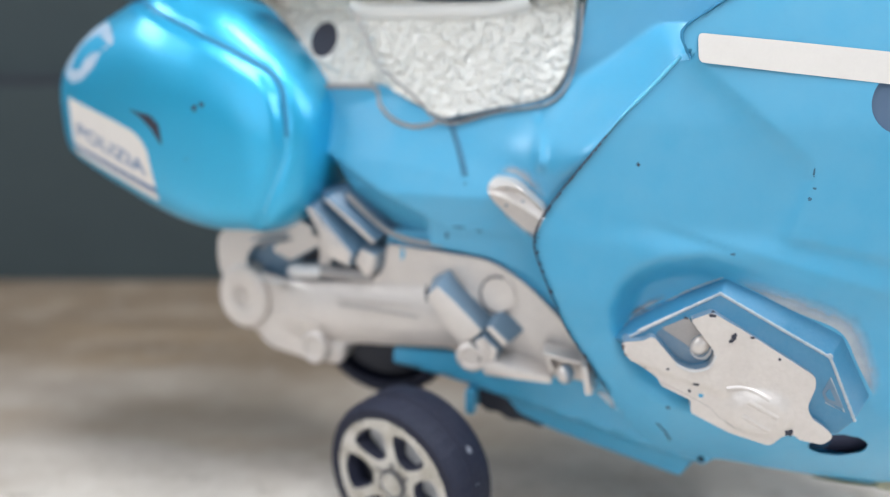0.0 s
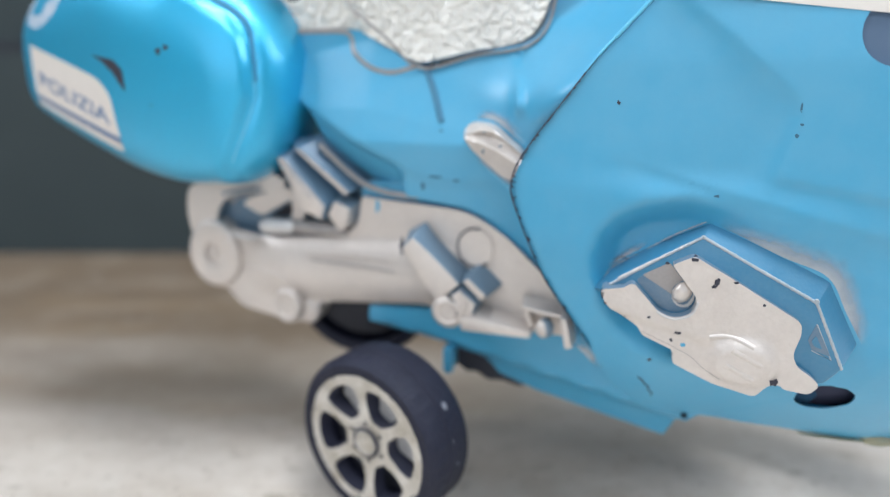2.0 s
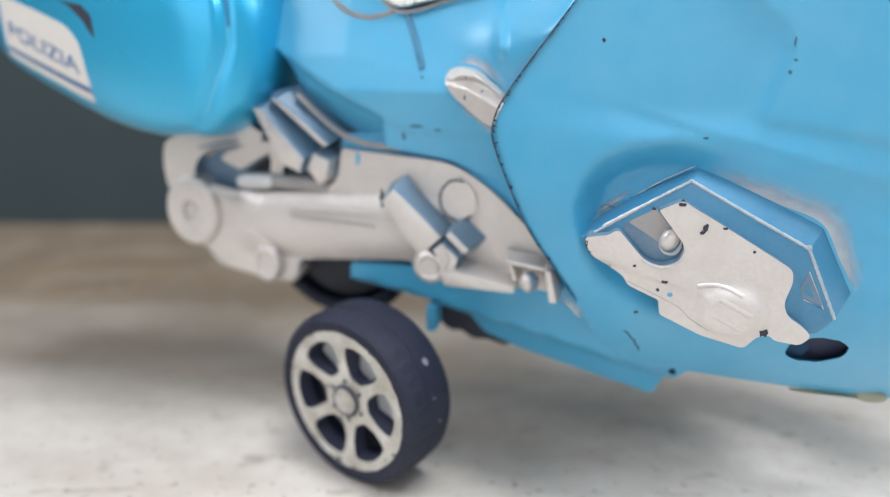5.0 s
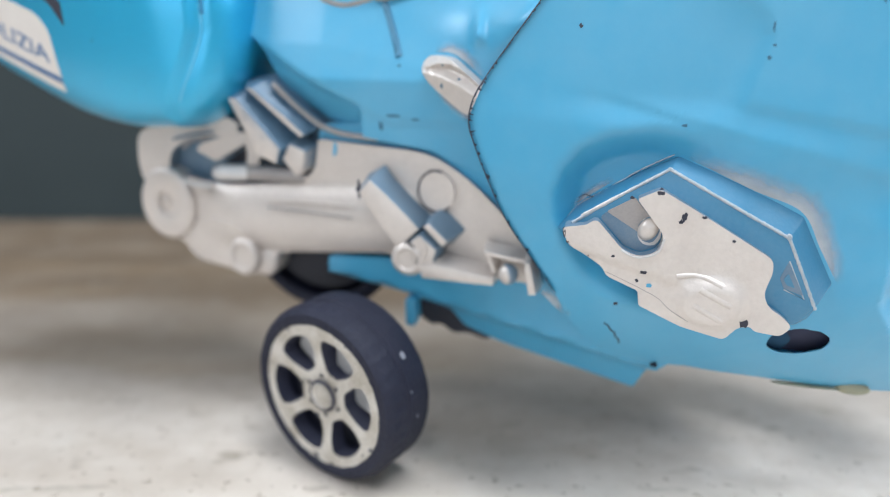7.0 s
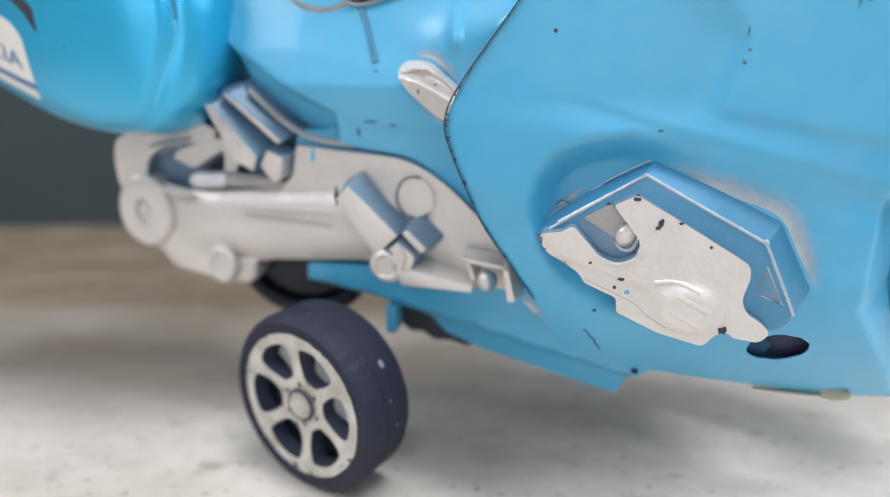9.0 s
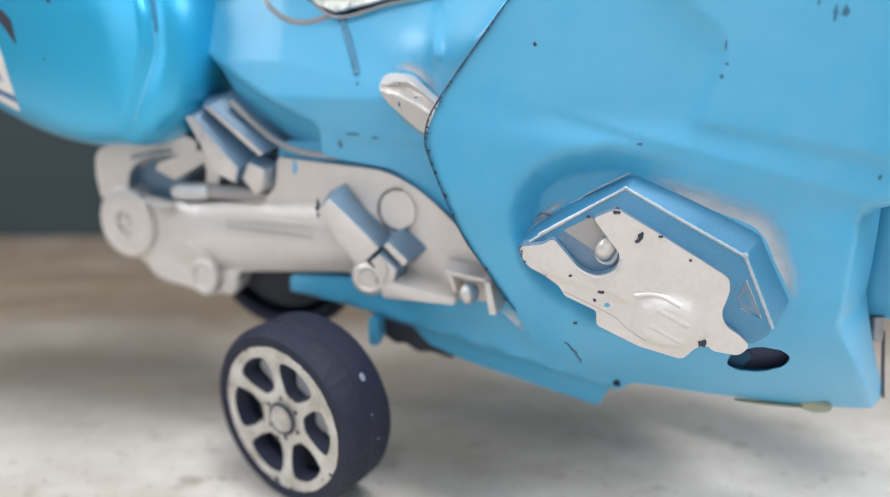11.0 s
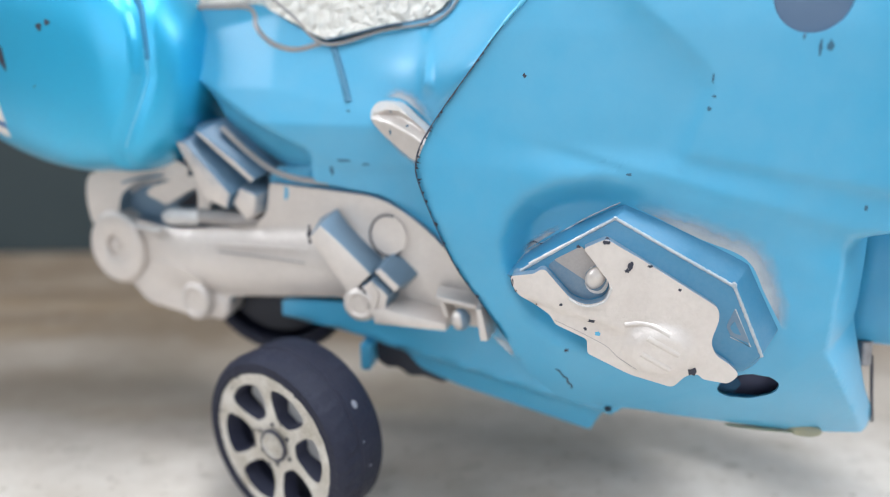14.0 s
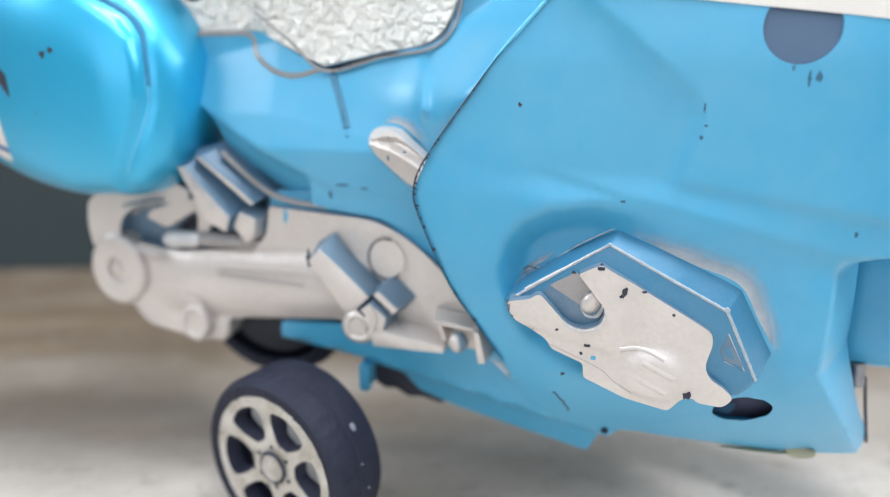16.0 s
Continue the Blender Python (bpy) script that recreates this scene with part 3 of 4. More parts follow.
line("seat_top_gap", [(-47, 120.6), (-42, 120.0), (-32, 119.8), (-23, 119.6), (-18, 120.6)], lambda x, z: seat_y(x, z) - 0.4, 0.55, MURK, seat)

# ---- turn signal on the cowl ----
SIGNAL = rounded([(-26.3, 81.9), (-25, 83.9), (-20.3, 83.7), (-13.6, 79.0), (-13.6, 74.5), (-16.8, 73.4), (-20.8, 76.0), (-24.6, 79.0)], [1.5, 1.5, 3, 1, 1, 1.5, 3, 2])
BROW = [(-25.2, 81.8), (-22.6, 82.6), (-19.7, 82.6), (-16.4, 81.2), (-13.0, 78.8)]
KEEL = [(-25.4, 80.9), (-21.5, 80.2), (-18.0, 78.9), (-13.0, 76.4)]


def signal_y(x, z):
    """A brow along the top, a scoop under it, then the full body."""
    brow, keel = along(BROW, x, z)[0], along(KEEL, x, z)
    y = -19.6 - 0.42 * (x + 26)
    if keel[1] > 0:
        return y + min(0.2 + 1.5 * brow, 0.9 * keel[0])
    return y + 0.45 * keel[0]


sig = scaled(panel_bm(SIGNAL, signal_y, 5, 0.3, 1.2, 5))
on_tail = onto(tail)
for x, z, a, b, k in ((-35.5, 70.0, 0.4, 0.9, 1), (-32.6, 72.2, 1.3, 0.25, 2), (-28.4, 71.6, 0.8, 0.3, 3), (-31.4, 81.8, 0.4, 0.25, 4)):
    patch("paint_chip", blob(x, z, a, b, 90 + k, 11, 0.4), on_tail, FADED, tail, "", 0.08, 0.5)
signal = part("turn_signal", sig, SILVER, toy, "silver painted turn signal moulding")
for x, z, a, b, k in ((-21.7, 78.6, 0.22, 0.5, 1), (-18.1, 80.0, 0.35, 0.15, 2), (-21.5, 82.3, 0.22, 0.15, 3)):
    patch("paint_chip", blob(x, z, a, b, 190 + k, 11, 0.4), onto(signal), FADED, signal, "", 0.08, 0.5)

# ---- swing arm ----


def arm_y(x, z):
    y = -12.0 - 0.0026 * max(0, x + 62) ** 1.9 + 0.10 * max(0, -70 - x)
    # the round tube along the arm, with two fine flutes
    if x < -28:
        k = step01(-26, -36, x) * step01(-84, -70, x)
        lo, hi = 41.0, 56.0 + 0.05 * (x + 60)
        t = (z - lo) / (hi - lo)
        if 0 < t < 1:
            y -= 2.6 * k * math.sin(math.pi * t) ** 0.7
    return y


ARM = rounded([(-95.3, 57), (-96, 52), (-94.3, 45.4), (-87.4, 41), (-83.5, 36.7), (-69, 34.4), (-63.2, 35.6), (-61.8, 40.3), (-34.6, 43.6), (-30, 40.2), (-12.3, 40.6), (-4, 40.6), (-1.6, 40.2), (-7.2, 51.5), (-17.5, 60.6), (-25.7, 65.0), (-50.3, 66.4), (-51.6, 59.5), (-56, 56.7), (-76, 55.2), (-84, 56.4)], [1, 2, 2, 3, 2, 2, 1, 1, 2, 1, 1, 1, 1, 3, 4, 4, 0.8, 1.5, 1.5, 1.5, 1.5])
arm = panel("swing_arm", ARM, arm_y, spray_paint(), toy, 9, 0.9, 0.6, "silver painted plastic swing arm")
plain = lambda x, z: -12.0 - 0.0026 * max(0, x + 62) ** 1.9

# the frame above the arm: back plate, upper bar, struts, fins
panel("frame_plate", rounded([(-92, 66), (-90, 52), (-50, 52), (-47, 66), (-38, 69), (-50, 73), (-60, 80), (-70, 76), (-80, 70)], 1), -7.5, SLATE, arm, 6, 2, 0.3, "blue-grey frame plate behind the bars")
panel("frame_bar", rounded([(-95.6, 60), (-94.8, 66.2), (-86, 68.6), (-75, 71.6), (-69, 68.6), (-70.2, 66.0), (-75.4, 65.8), (-82, 65.2), (-87, 62), (-88, 55), (-95, 55)], [2, 3, 3, 3, 1, 1, 2, 3, 3, 1, 1]), -11.6, spray_paint(), arm, 4, 1.5, 0.9)
panel("frame_strut", rounded([(-80.4, 62.4), (-79.0, 64.0), (-70.4, 67.0), (-67.6, 66.9), (-66.6, 65.2), (-70, 63.4), (-75.6, 60.2)], 0.8), -11.4, spray_paint(), arm, 4, 1.5, 0.8)
panel("frame_strut", rounded([(-68.4, 65.6), (-66.0, 65.8), (-64.2, 62.8), (-65.2, 59.6), (-68.2, 59.6), (-67.6, 62.5)], 0.6), -11.4, spray_paint(), arm, 4, 1.5, 0.6)
# fins: bare blue darkened to stand in for the shade under the trunk
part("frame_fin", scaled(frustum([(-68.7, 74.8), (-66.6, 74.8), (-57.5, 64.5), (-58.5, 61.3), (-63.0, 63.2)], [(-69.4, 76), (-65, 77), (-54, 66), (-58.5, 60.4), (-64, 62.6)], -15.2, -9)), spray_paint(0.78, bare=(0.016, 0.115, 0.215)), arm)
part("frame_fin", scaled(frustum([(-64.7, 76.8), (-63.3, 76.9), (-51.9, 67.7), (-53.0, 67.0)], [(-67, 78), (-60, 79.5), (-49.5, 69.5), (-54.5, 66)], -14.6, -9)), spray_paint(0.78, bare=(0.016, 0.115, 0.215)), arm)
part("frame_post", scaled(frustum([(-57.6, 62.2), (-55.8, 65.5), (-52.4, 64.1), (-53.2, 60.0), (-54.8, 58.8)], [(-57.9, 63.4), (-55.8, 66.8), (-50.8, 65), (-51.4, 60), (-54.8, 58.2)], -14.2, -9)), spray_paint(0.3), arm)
line("frame_rail", [(-59.4, 77.6), (-54.2, 73.0), (-49.8, 69.8), (-46.4, 68.4), (-43, 67.7), (-37, 67.2)], lambda x, z: -12.6, 0.65, TRIM, arm)
# one tube in two tones: bright silver at the rear, dull grey ahead
part("frame_tube", scaled(tube([(-75.4, -11.4, 57.8), (-74.4, -11.6, 57.9), (-68.2, -11.6, 58.2), (-67.4, -11.4, 58.2)], [1.3, 1.8, 1.8, 1.4], 18)), GLOSSY, arm, "bright silver rear of the tube in the recess")
part("frame_tube", scaled(tube([(-68, -11.2, 58.2), (-62, -11.4, 58.4), (-56.6, -11.4, 58.3), (-54, -11.0, 58.0)], [1.5, 1.75, 1.6, 1.1], 18)), TRIM, arm, "dull grey front of the tube in the recess")
# dark patches stand in for the shade seen through the frame's openings
for hole in ([(-75.0, 59.4), (-69.2, 63.4), (-68.0, 63.0), (-68.0, 60.2), (-72, 59.6)], [(-65.4, 62.2), (-63.6, 62.6), (-60.2, 60.4), (-64.6, 59.8)]):
    patch("frame_opening_patch", rounded(hole, 0.4), lambda x, z: -8.4, DARK, arm, "dark patch painted for an opening between the struts")
# grey lines along the upper bar
line("frame_line", [(-85, 64.9), (-80, 66.2), (-75, 66.9)], lambda x, z: -11.75, 0.3, SLATE, arm)
line("frame_line", [(-83, 63.0), (-80.5, 64.6), (-77, 65.4)], lambda x, z: -11.5, 0.35, TRIM, arm)
# glint on the arm's upper edge, put in as a pale glossy bead
line("arm_edge_glint", [(-83, 55.8), (-80, 55.2), (-76.5, 55.0)], lambda x, z: -12.5, 0.55, GLOSSY, arm, "pale bead painted for the glint on the arm's edge")

line("arm_flute", [(-62.5, 53.0), (-52, 53.2), (-42, 53.3)], lambda x, z: arm_y(x, z) - 0.02, 0.25, SILVER, arm)
# lower flute in grey: the groove's shade is put into its colour
line("arm_flute", [(-62, 51.5), (-52, 51.2), (-42, 50.7)], lambda x, z: arm_y(x, z) + 0.04, 0.2, TRIM, arm)
part("end_disc", scaled(moved(disc(0, 0, 7.6, -11.6, 5, 1.0, 2.6, 1.0), pose(-89.0, 0, 49.8) @ Matrix.Diagonal((0.92, 1, 1.12, 1)))), SILVER, arm, "round silver axle cap")
part("end_disc_core", scaled(disc(-89.8, 50.2, 1.5, -11.1, 2, 0.5)), SILVER, arm)
part("lower_boss", scaled(moved(disc(0, 0, 3.9, -14.2, 5, 0.9, 2.4, 0.5), pose(-69.2, 0, 39.4) @ Matrix.Diagonal((0.92, 1, 1.16, 1)))), SILVER, arm)
part("lower_boss", scaled(disc(-65.2, 37.6, 3.2, -11.8, 6, 0.8)), SILVER, arm)
panel("arm_web", rounded([(-86, 42), (-80, 47.5), (-71, 47.5), (-66.5, 44.6), (-65.5, 40), (-69, 35.2), (-80, 37.5)], 2), lambda x, z: arm_y(x, z) - 1.0, SILVER, arm, 3, 1.5, 1.0)

panel("arm_backing", rounded([(-52, 58), (-50.5, 69.4), (-38, 70.2), (-25, 68.4), (-15.4, 63), (-6.2, 53), (0.5, 42.6), (-6, 42), (-30, 44)], [1, 2, 3, 5, 4, 3, 1, 1, 2]), lambda x, z: plain(x, z) + 1.4, BLUE, arm, 4, 2, 0.8, "unpainted blue edge of the swing arm")

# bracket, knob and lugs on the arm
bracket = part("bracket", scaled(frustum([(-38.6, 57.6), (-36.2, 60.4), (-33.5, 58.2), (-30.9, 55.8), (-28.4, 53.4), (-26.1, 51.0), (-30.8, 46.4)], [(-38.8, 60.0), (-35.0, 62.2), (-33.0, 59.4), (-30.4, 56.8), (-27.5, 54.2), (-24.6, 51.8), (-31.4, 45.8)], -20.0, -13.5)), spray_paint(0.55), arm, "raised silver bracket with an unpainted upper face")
patch("bracket_chip", blob(-38.6, 58.3, 0.5, 1.8, 3), lambda x, z: -19.6, CHIP, arm)
part("bracket_lug", scaled(frustum([(-25.6, 51.4), (-24.4, 52.2), (-20.6, 48.6), (-21.6, 47.4)], [(-25.6, 52.4), (-22.6, 54.2), (-17.6, 50.2), (-20.6, 46.8)], -19.4, -14.5)), spray_paint(0.55), arm)
part("bracket_neck", scaled(frustum([(-28.8, 47.6), (-26.0, 49.8), (-22.6, 47.0), (-23.4, 44), (-27, 43)], [(-29.6, 48.2), (-25.6, 51), (-21.6, 47.6), (-22.6, 43), (-28, 42)], -20.2, -15)), spray_paint(0.5), arm)
line("neck_ridge", [(-26.2, 49.6), (-24.8, 47.2), (-25.6, 44.2)], lambda x, z: -20.2, 0.5, SILVER, arm)
line("neck_groove", [(-28.4, 48.4), (-26.6, 46.2), (-26.4, 43.4)], lambda x, z: -20.15, 0.3, DARK, arm)
part("knob", scaled(disc(-28.5, 44.5, 3.7, -20.6, 5, 1.2, 2.1, 0.5)), SILVER, arm, "round silver knob")
part("arm_rib", scaled(frustum([(-26, 43.9), (-23, 44.2), (-11, 42.3), (-11, 40.8), (-25.4, 41)], [(-26, 44.4), (-23, 45), (-10.6, 43.2), (-10.6, 40.2), (-25.4, 40.4)], -20.8, -15)), spray_paint(-0.6), arm)
RING = [(-24.0 + 3.9 * math.cos(a * math.pi / 20), 57.5 + 4.2 * math.sin(a * math.pi / 20)) for a in range(41)]
part("round_cover", scaled(panel_bm(rounded(RING[:-1], 0), lambda x, z: plain(x, z) - 0.35, 1, 1.5, 0.25)), SILVER, arm)
line("cover_groove", RING[8:36], lambda x, z: plain(x, z) - 0.1, 0.22, CHIP, arm, "", 5, 1)
part("lug_plate", scaled(frustum([(-12.8, 48.2), (-5.0, 47.0), (-4.8, 46.2), (-12.6, 47.2)], [(-13.2, 48.8), (-4.4, 47.8), (-4.4, 45.8), (-13, 46.6)], -21.6, -17)), spray_paint(-0.5), arm)
part("lug_plate", scaled(frustum([(-12.9, 48), (-11.9, 47.6), (-10.4, 43.4), (-11.4, 43.2)], [(-13.4, 48.4), (-11.4, 47.8), (-9.8, 43.4), (-11.8, 42.6)], -20.2, -16)), spray_paint(-0.5), arm)
# ball: lit left and shaded right put into its colour by a turned spray
part("lug_ball", scaled(dome(-8.0, 43.6, 1.9, 2.1, -21.0, 1.7)), spray_paint(0.45, (-0.75, -0.66, 0)), arm)
part("lug_end", scaled(frustum([(-4.7, 47.2), (-3.5, 47.2), (-2.2, 41.0), (-3.6, 40.8)], [(-5.0, 47.6), (-3.0, 47.6), (-1.6, 40.6), (-4, 40.4)], -24.0, -18)), spray_paint(-0.2), arm)
patch("arm_chip", blob(-46.6, 64.4, 0.5, 1.3, 5), onto(arm), BLUE, arm)

# ---- undertray ----
UNDER = rounded([(-49, 41), (-49.4, 36.6), (-30, 32.2), (-22, 30.6), (-19, 26.4), (-10.6, 23.4), (1, 21.2), (17.6, 18.0), (19.4, 23.4), (24, 28), (60, 29), (66, 32), (40, 44), (-4, 43.5)], 0.8)


def under_y(x, z):
    mid = 35.2 - 0.17 * (x + 40)
    return -10.0 - 0.115 * max(0, x + 33) * (1 - step01(20, 68, x) * 0.9) - 2.4 * step01(mid - 1.2, mid + 0.8, z) - 0.08 * max(0, z - mid) + 0.42 * max(0, mid - z)


under = panel("undertray", UNDER, under_y, BLUE, toy, 8, 1.3, 0.4, "light blue lower skirt", True)
part("axle_block", scaled(block(-31.4, -29.0, -13.6, -8, 26.6, 33.0, 0.8)), BLUE, toy)
# ragged dark piece added along the skirt's lower edge
panel("dark_skirt_piece", rounded([(-29, 32.5), (-29, 27.4), (-26.5, 25.6), (-24.6, 26.2), (-21.5, 24.2), (-18.4, 24.6), (-14, 23.4), (-11, 26), (-17, 31)], 0.8), -9.6, DARK, toy, 4, 1.5, 0.6, "ragged dark piece added behind the skirt")
# belly plate added low to block light; its dark blue stands for shade
part("belly_plate", scaled(loft([(-26, 7, 26.5, 30, 1), (-10, 8, 24.2, 30, 1), (2, 9, 22.4, 30, 1), (16, 10, 20.6, 30, 1), (40, 9, 28, 32, 1)], 24, 6)), MURK, toy, "belly plate set low to hold back light, shade painted dark")
part("axle", scaled(tube([(-39.2, -25, 18.7), (-46, -16, 18.7)], 1.4, 12)), DARK, toy)
part("axle_strut", scaled(block(-48, -43.6, -19, -13, 16.5, 30, 0.8)), DARK, toy)

# ---- trunk ----
keys = [(-138, 6, 87.8, 103, 0), (-137, 9.5, 84.2, 106, 0), (-134.5, 11.6, 82.0, 109, 0), (-128, 14.4, 79.1, 114.2, 0), (-119, 17.4, 75.5, 118.8, 0), (-103.4, 22.2, 69.9, 124.5, 0), (-92, 24, 67.6, 121.8, 0),
        (-84, 24, 67.6, 118.6, 0), (-76, 23.2, 68.2, 112.8, 0), (-69.8, 20, 71.8, 107, 0), (-66.0, 15.5, 77.5, 102, 0), (-64.2, 10, 84, 98, 0)]
LID = [(-119, 123), (-109.2, 120.2), (-97.5, 115.6), (-82.8, 109.2), (-74.6, 104.6), (-71.6, 100.6), (-70.3, 95), (-70.2, 88.2), (-71.4, 84), (-73.0, 79.9), (-77, 71.5)]
box = loft(spline(keys, 12), 168, 4.8, True, 2.5, 0.46)
box.normal_update()
for v in box.verts:
    # a groove round the lid, with a raised lip on its inner side
    if v.co.x > -118:
        d, s = along(LID, v.co.x, v.co.z)
        if d < 4:
            v.co -= v.normal * (0.8 * math.exp(-(d / 1.25) ** 2) - 0.15 * math.exp(-((d - 2.1) / 0.9) ** 2) * (s < 0))
trunk = part("trunk", scaled(box), TRUNK, toy, "glossy metallic blue trunk box")
# shadow in the lid's groove, painted as a darker blue line
GAP = material("deep_blue_shade", (0.022, 0.20, 0.36), 0.5, second=(0.03, 0.23, 0.40), scale=300)
line("lid_shade_line", [*LID[:6], (-70.4, 95), (-70.1, 91)], onto(trunk, -0.45), 0.72, GAP, trunk, "dark line painted for the shade under the trunk lid", 8, 8)
line("lid_bead", [(-70.4, 93), (-70.2, 88.2), (-71.4, 84), (-73.0, 79.9), (-75.6, 74.4)], onto(trunk, -0.1), 0.3, LIGHT, trunk, "moulded bead with its glint painted pale", 6, 6)
on_trunk = onto(trunk)
PLATE = rounded([(-131.6, 98.2), (-132.0, 84.6), (-102.8, 75.2), (-102.5, 79.4), (-103.6, 88.0), (-107.0, 91.2), (-115.6, 93.8)], [0.8, 0.8, 0.8, 1, 2, 2, 3])
sticker = patch("sticker", PLATE, on_trunk, DECAL, trunk, "white sticker with blue print and a blue stripe")
deep = onto(trunk, 0.10)
patch("sticker_stripe", [(-131.6, 86.9), (-131.7, 85.9), (-102.6, 77.2), (-102.6, 78.5)], deep, INK, trunk)


def lettering(name, text, x, z, wide, high, slope, yf, mat, parent, label):
    """Letters on a side face, their line falling by slope."""
    cu = bpy.data.curves.new(name, "FONT")
    cu.body, cu.size, cu.resolution_u, cu.offset = text, 1.0, 3, 0.012
    tmp = bpy.data.objects.new(name, cu)
    me = bpy.data.meshes.new_from_object(tmp)
    bpy.data.objects.remove(tmp)
    xs = [v.co.x for v in me.vertices]
    ys = [v.co.y for v in me.vertices]
    for v in me.vertices:
        a, b = (v.co.x - min(xs)) / (max(xs) - min(xs)), (v.co.y - min(ys)) / (max(ys) - min(ys))
        px, pz = x + wide * a, z + slope * wide * a + high * b
        v.co = Vector((px, yf(px, pz), pz)) / 1000
    me.materials.append(mat)
    ob = new(name, me)
    ob.parent = parent
    return tagged(ob, label)


lettering("lettering", "POLIZIA", -129.2, 88.9, 24.4, 3.3, -0.315, deep, INK, trunk, "dark blue printed word POLIZIA")
LATCH = rounded([(-132.0, 106.1), (-130.6, 109.5), (-125.8, 112.4), (-118.5, 114.1), (-114.9, 112.1), (-113.2, 109.7), (-117.6, 107.9), (-119.5, 105.1), (-124.0, 102.2), (-127.7, 101.6), (-130.7, 103.2)], 1.4)
# latch: pale mottled surround with a blue patch over it
LATCH_PAINT = material("pale_mottled_paint", (0.55, 0.60, 0.68), 0.35, 0, 0.2, (0.22, 0.44, 0.62), 260, 0.9)
LATCH = [(-124.6 + 1.14 * (p[0] + 123.6), 108.0 + 1.14 * (p[1] - 107.4)) for p in LATCH]
latch = panel("trunk_latch", LATCH, onto(trunk, 0.55, -10), LATCH_PAINT, trunk, 1.6, 0.8, 0.5, "pale mottled latch surround")
patch("latch_paint", rounded([(-127.4, 109.6), (-123.3, 111.8), (-119.6, 112.6), (-116.9, 111.2), (-113.4, 109.9), (-117.7, 108.6), (-121.0, 108.6), (-123.6, 107.3), (-126.0, 104.5), (-130.2, 104.6), (-128.6, 107.9)], 0.7), onto(latch, 0.12, -12), TRUNK, trunk, "blue patch on the latch", 0.1, 0.8)
patch("paint_chip", rounded([(-108.1, 96.2), (-101.2, 95.2), (-98.9, 93.2), (-98.6, 88.6), (-99.8, 90), (-101.5, 92.3), (-105, 95.0)], 0.5), deep, CHIP, trunk, "bare dark patch where paint is gone")
for x, z, r, s in ((-88.9, 97.0, 0.62, 1), (-87.1, 97.8, 0.5, 2), (-92, 86, 0.2, 4)):
    patch("paint_chip", blob(x, z, r, r * 1.1, s), deep, CHIP, trunk, "", 0.08, 0.5)

# ---- wheels ----


def tyre_bm(r, width, n=120):
    prof = [(r * 0.815, -width / 2 + 3.5), (r * 0.815, -width / 2), (r * 0.85, -width / 2 - 0.5), (r * 0.93, -width / 2 - 0.4), (r * 0.975, -width / 2 + 0.6), (r, -width / 2 + 1.8), (r, -width / 2 + 4.2), (r - 0.35, -width / 2 + 4.5), (r - 0.35, -width / 2 + 5.2), (r, -width / 2 + 5.5),
            (r, width / 2 - 1.8), (r * 0.96, width / 2 - 0.4), (r * 0.88, width / 2), (r * 0.7, width / 2), (r * 0.7, -width / 2 + 3.5)]
    bm = lathe(prof, n)
    # shoulder blocks
    for v in bm.verts:
        rr = math.hypot(v.co.x, v.co.z)
        k = round(math.atan2(v.co.z, v.co.x) / (2 * math.pi) * n)
        if rr > r * 0.99 and v.co.y < -width / 2 + 2 and k % 3 == 0:
            v.co.x *= 0.970
            v.co.z *= 0.970
    return bm


def rim_bm(r, depth, turn):
    """A disc with six rounded windows, its face at y = 0."""
    bm = bmesh.new()
    edges = []

    def loop(pts):
        vs = [bm.verts.new((x, 0, z)) for x, z in pts]
        for i in range(len(vs)):
            edges.append(bm.edges.new((vs[i], vs[(i + 1) % len(vs)])))

    worn = [r * (1 - 0.022 * max(0, noise.noise(Vector((i * 0.45, turn, 2)))) - 0.012 * random.Random(i).random()) for i in range(120)]
    loop([(q * math.cos(math.pi * i / 60), q * math.sin(math.pi * i / 60)) for i, q in enumerate(worn)])
    for k in range(6):
        a0 = radians(turn + 60 * k)

        def at(rad, deg):
            return (rad * math.cos(a0 + radians(deg)), rad * math.sin(a0 + radians(deg)))

        loop(rounded([at(0.38 * r, -14), at(0.60 * r, -24), at(0.83 * r, -22), at(0.87 * r, -7), at(0.87 * r, 7), at(0.83 * r, 22), at(0.60 * r, 24), at(0.38 * r, 14)], [0.7, 1.6, 1.3, 2, 2, 1.3, 1.6, 0.7], 3))
    bmesh.ops.triangle_fill(bm, edges=edges, use_beauty=True)
    for fc in bm.faces:
        if fc.normal.y > 0:
            fc.normal_flip()
    for v in bm.verts:
        rr = math.hypot(v.co.x, v.co.z)
        v.co.y = 0.9 * step01(0.95 * r, 0.4 * r, rr) if rr < 0.9 * r else 0
    got = bmesh.ops.extrude_edge_only(bm, edges=[e for e in bm.edges if e.is_boundary])
    for g in got["geom"]:
        if isinstance(g, bmesh.types.BMVert):
            g.co.y += depth
    bmesh.ops.recalc_face_normals(bm, faces=bm.faces)
    return bm


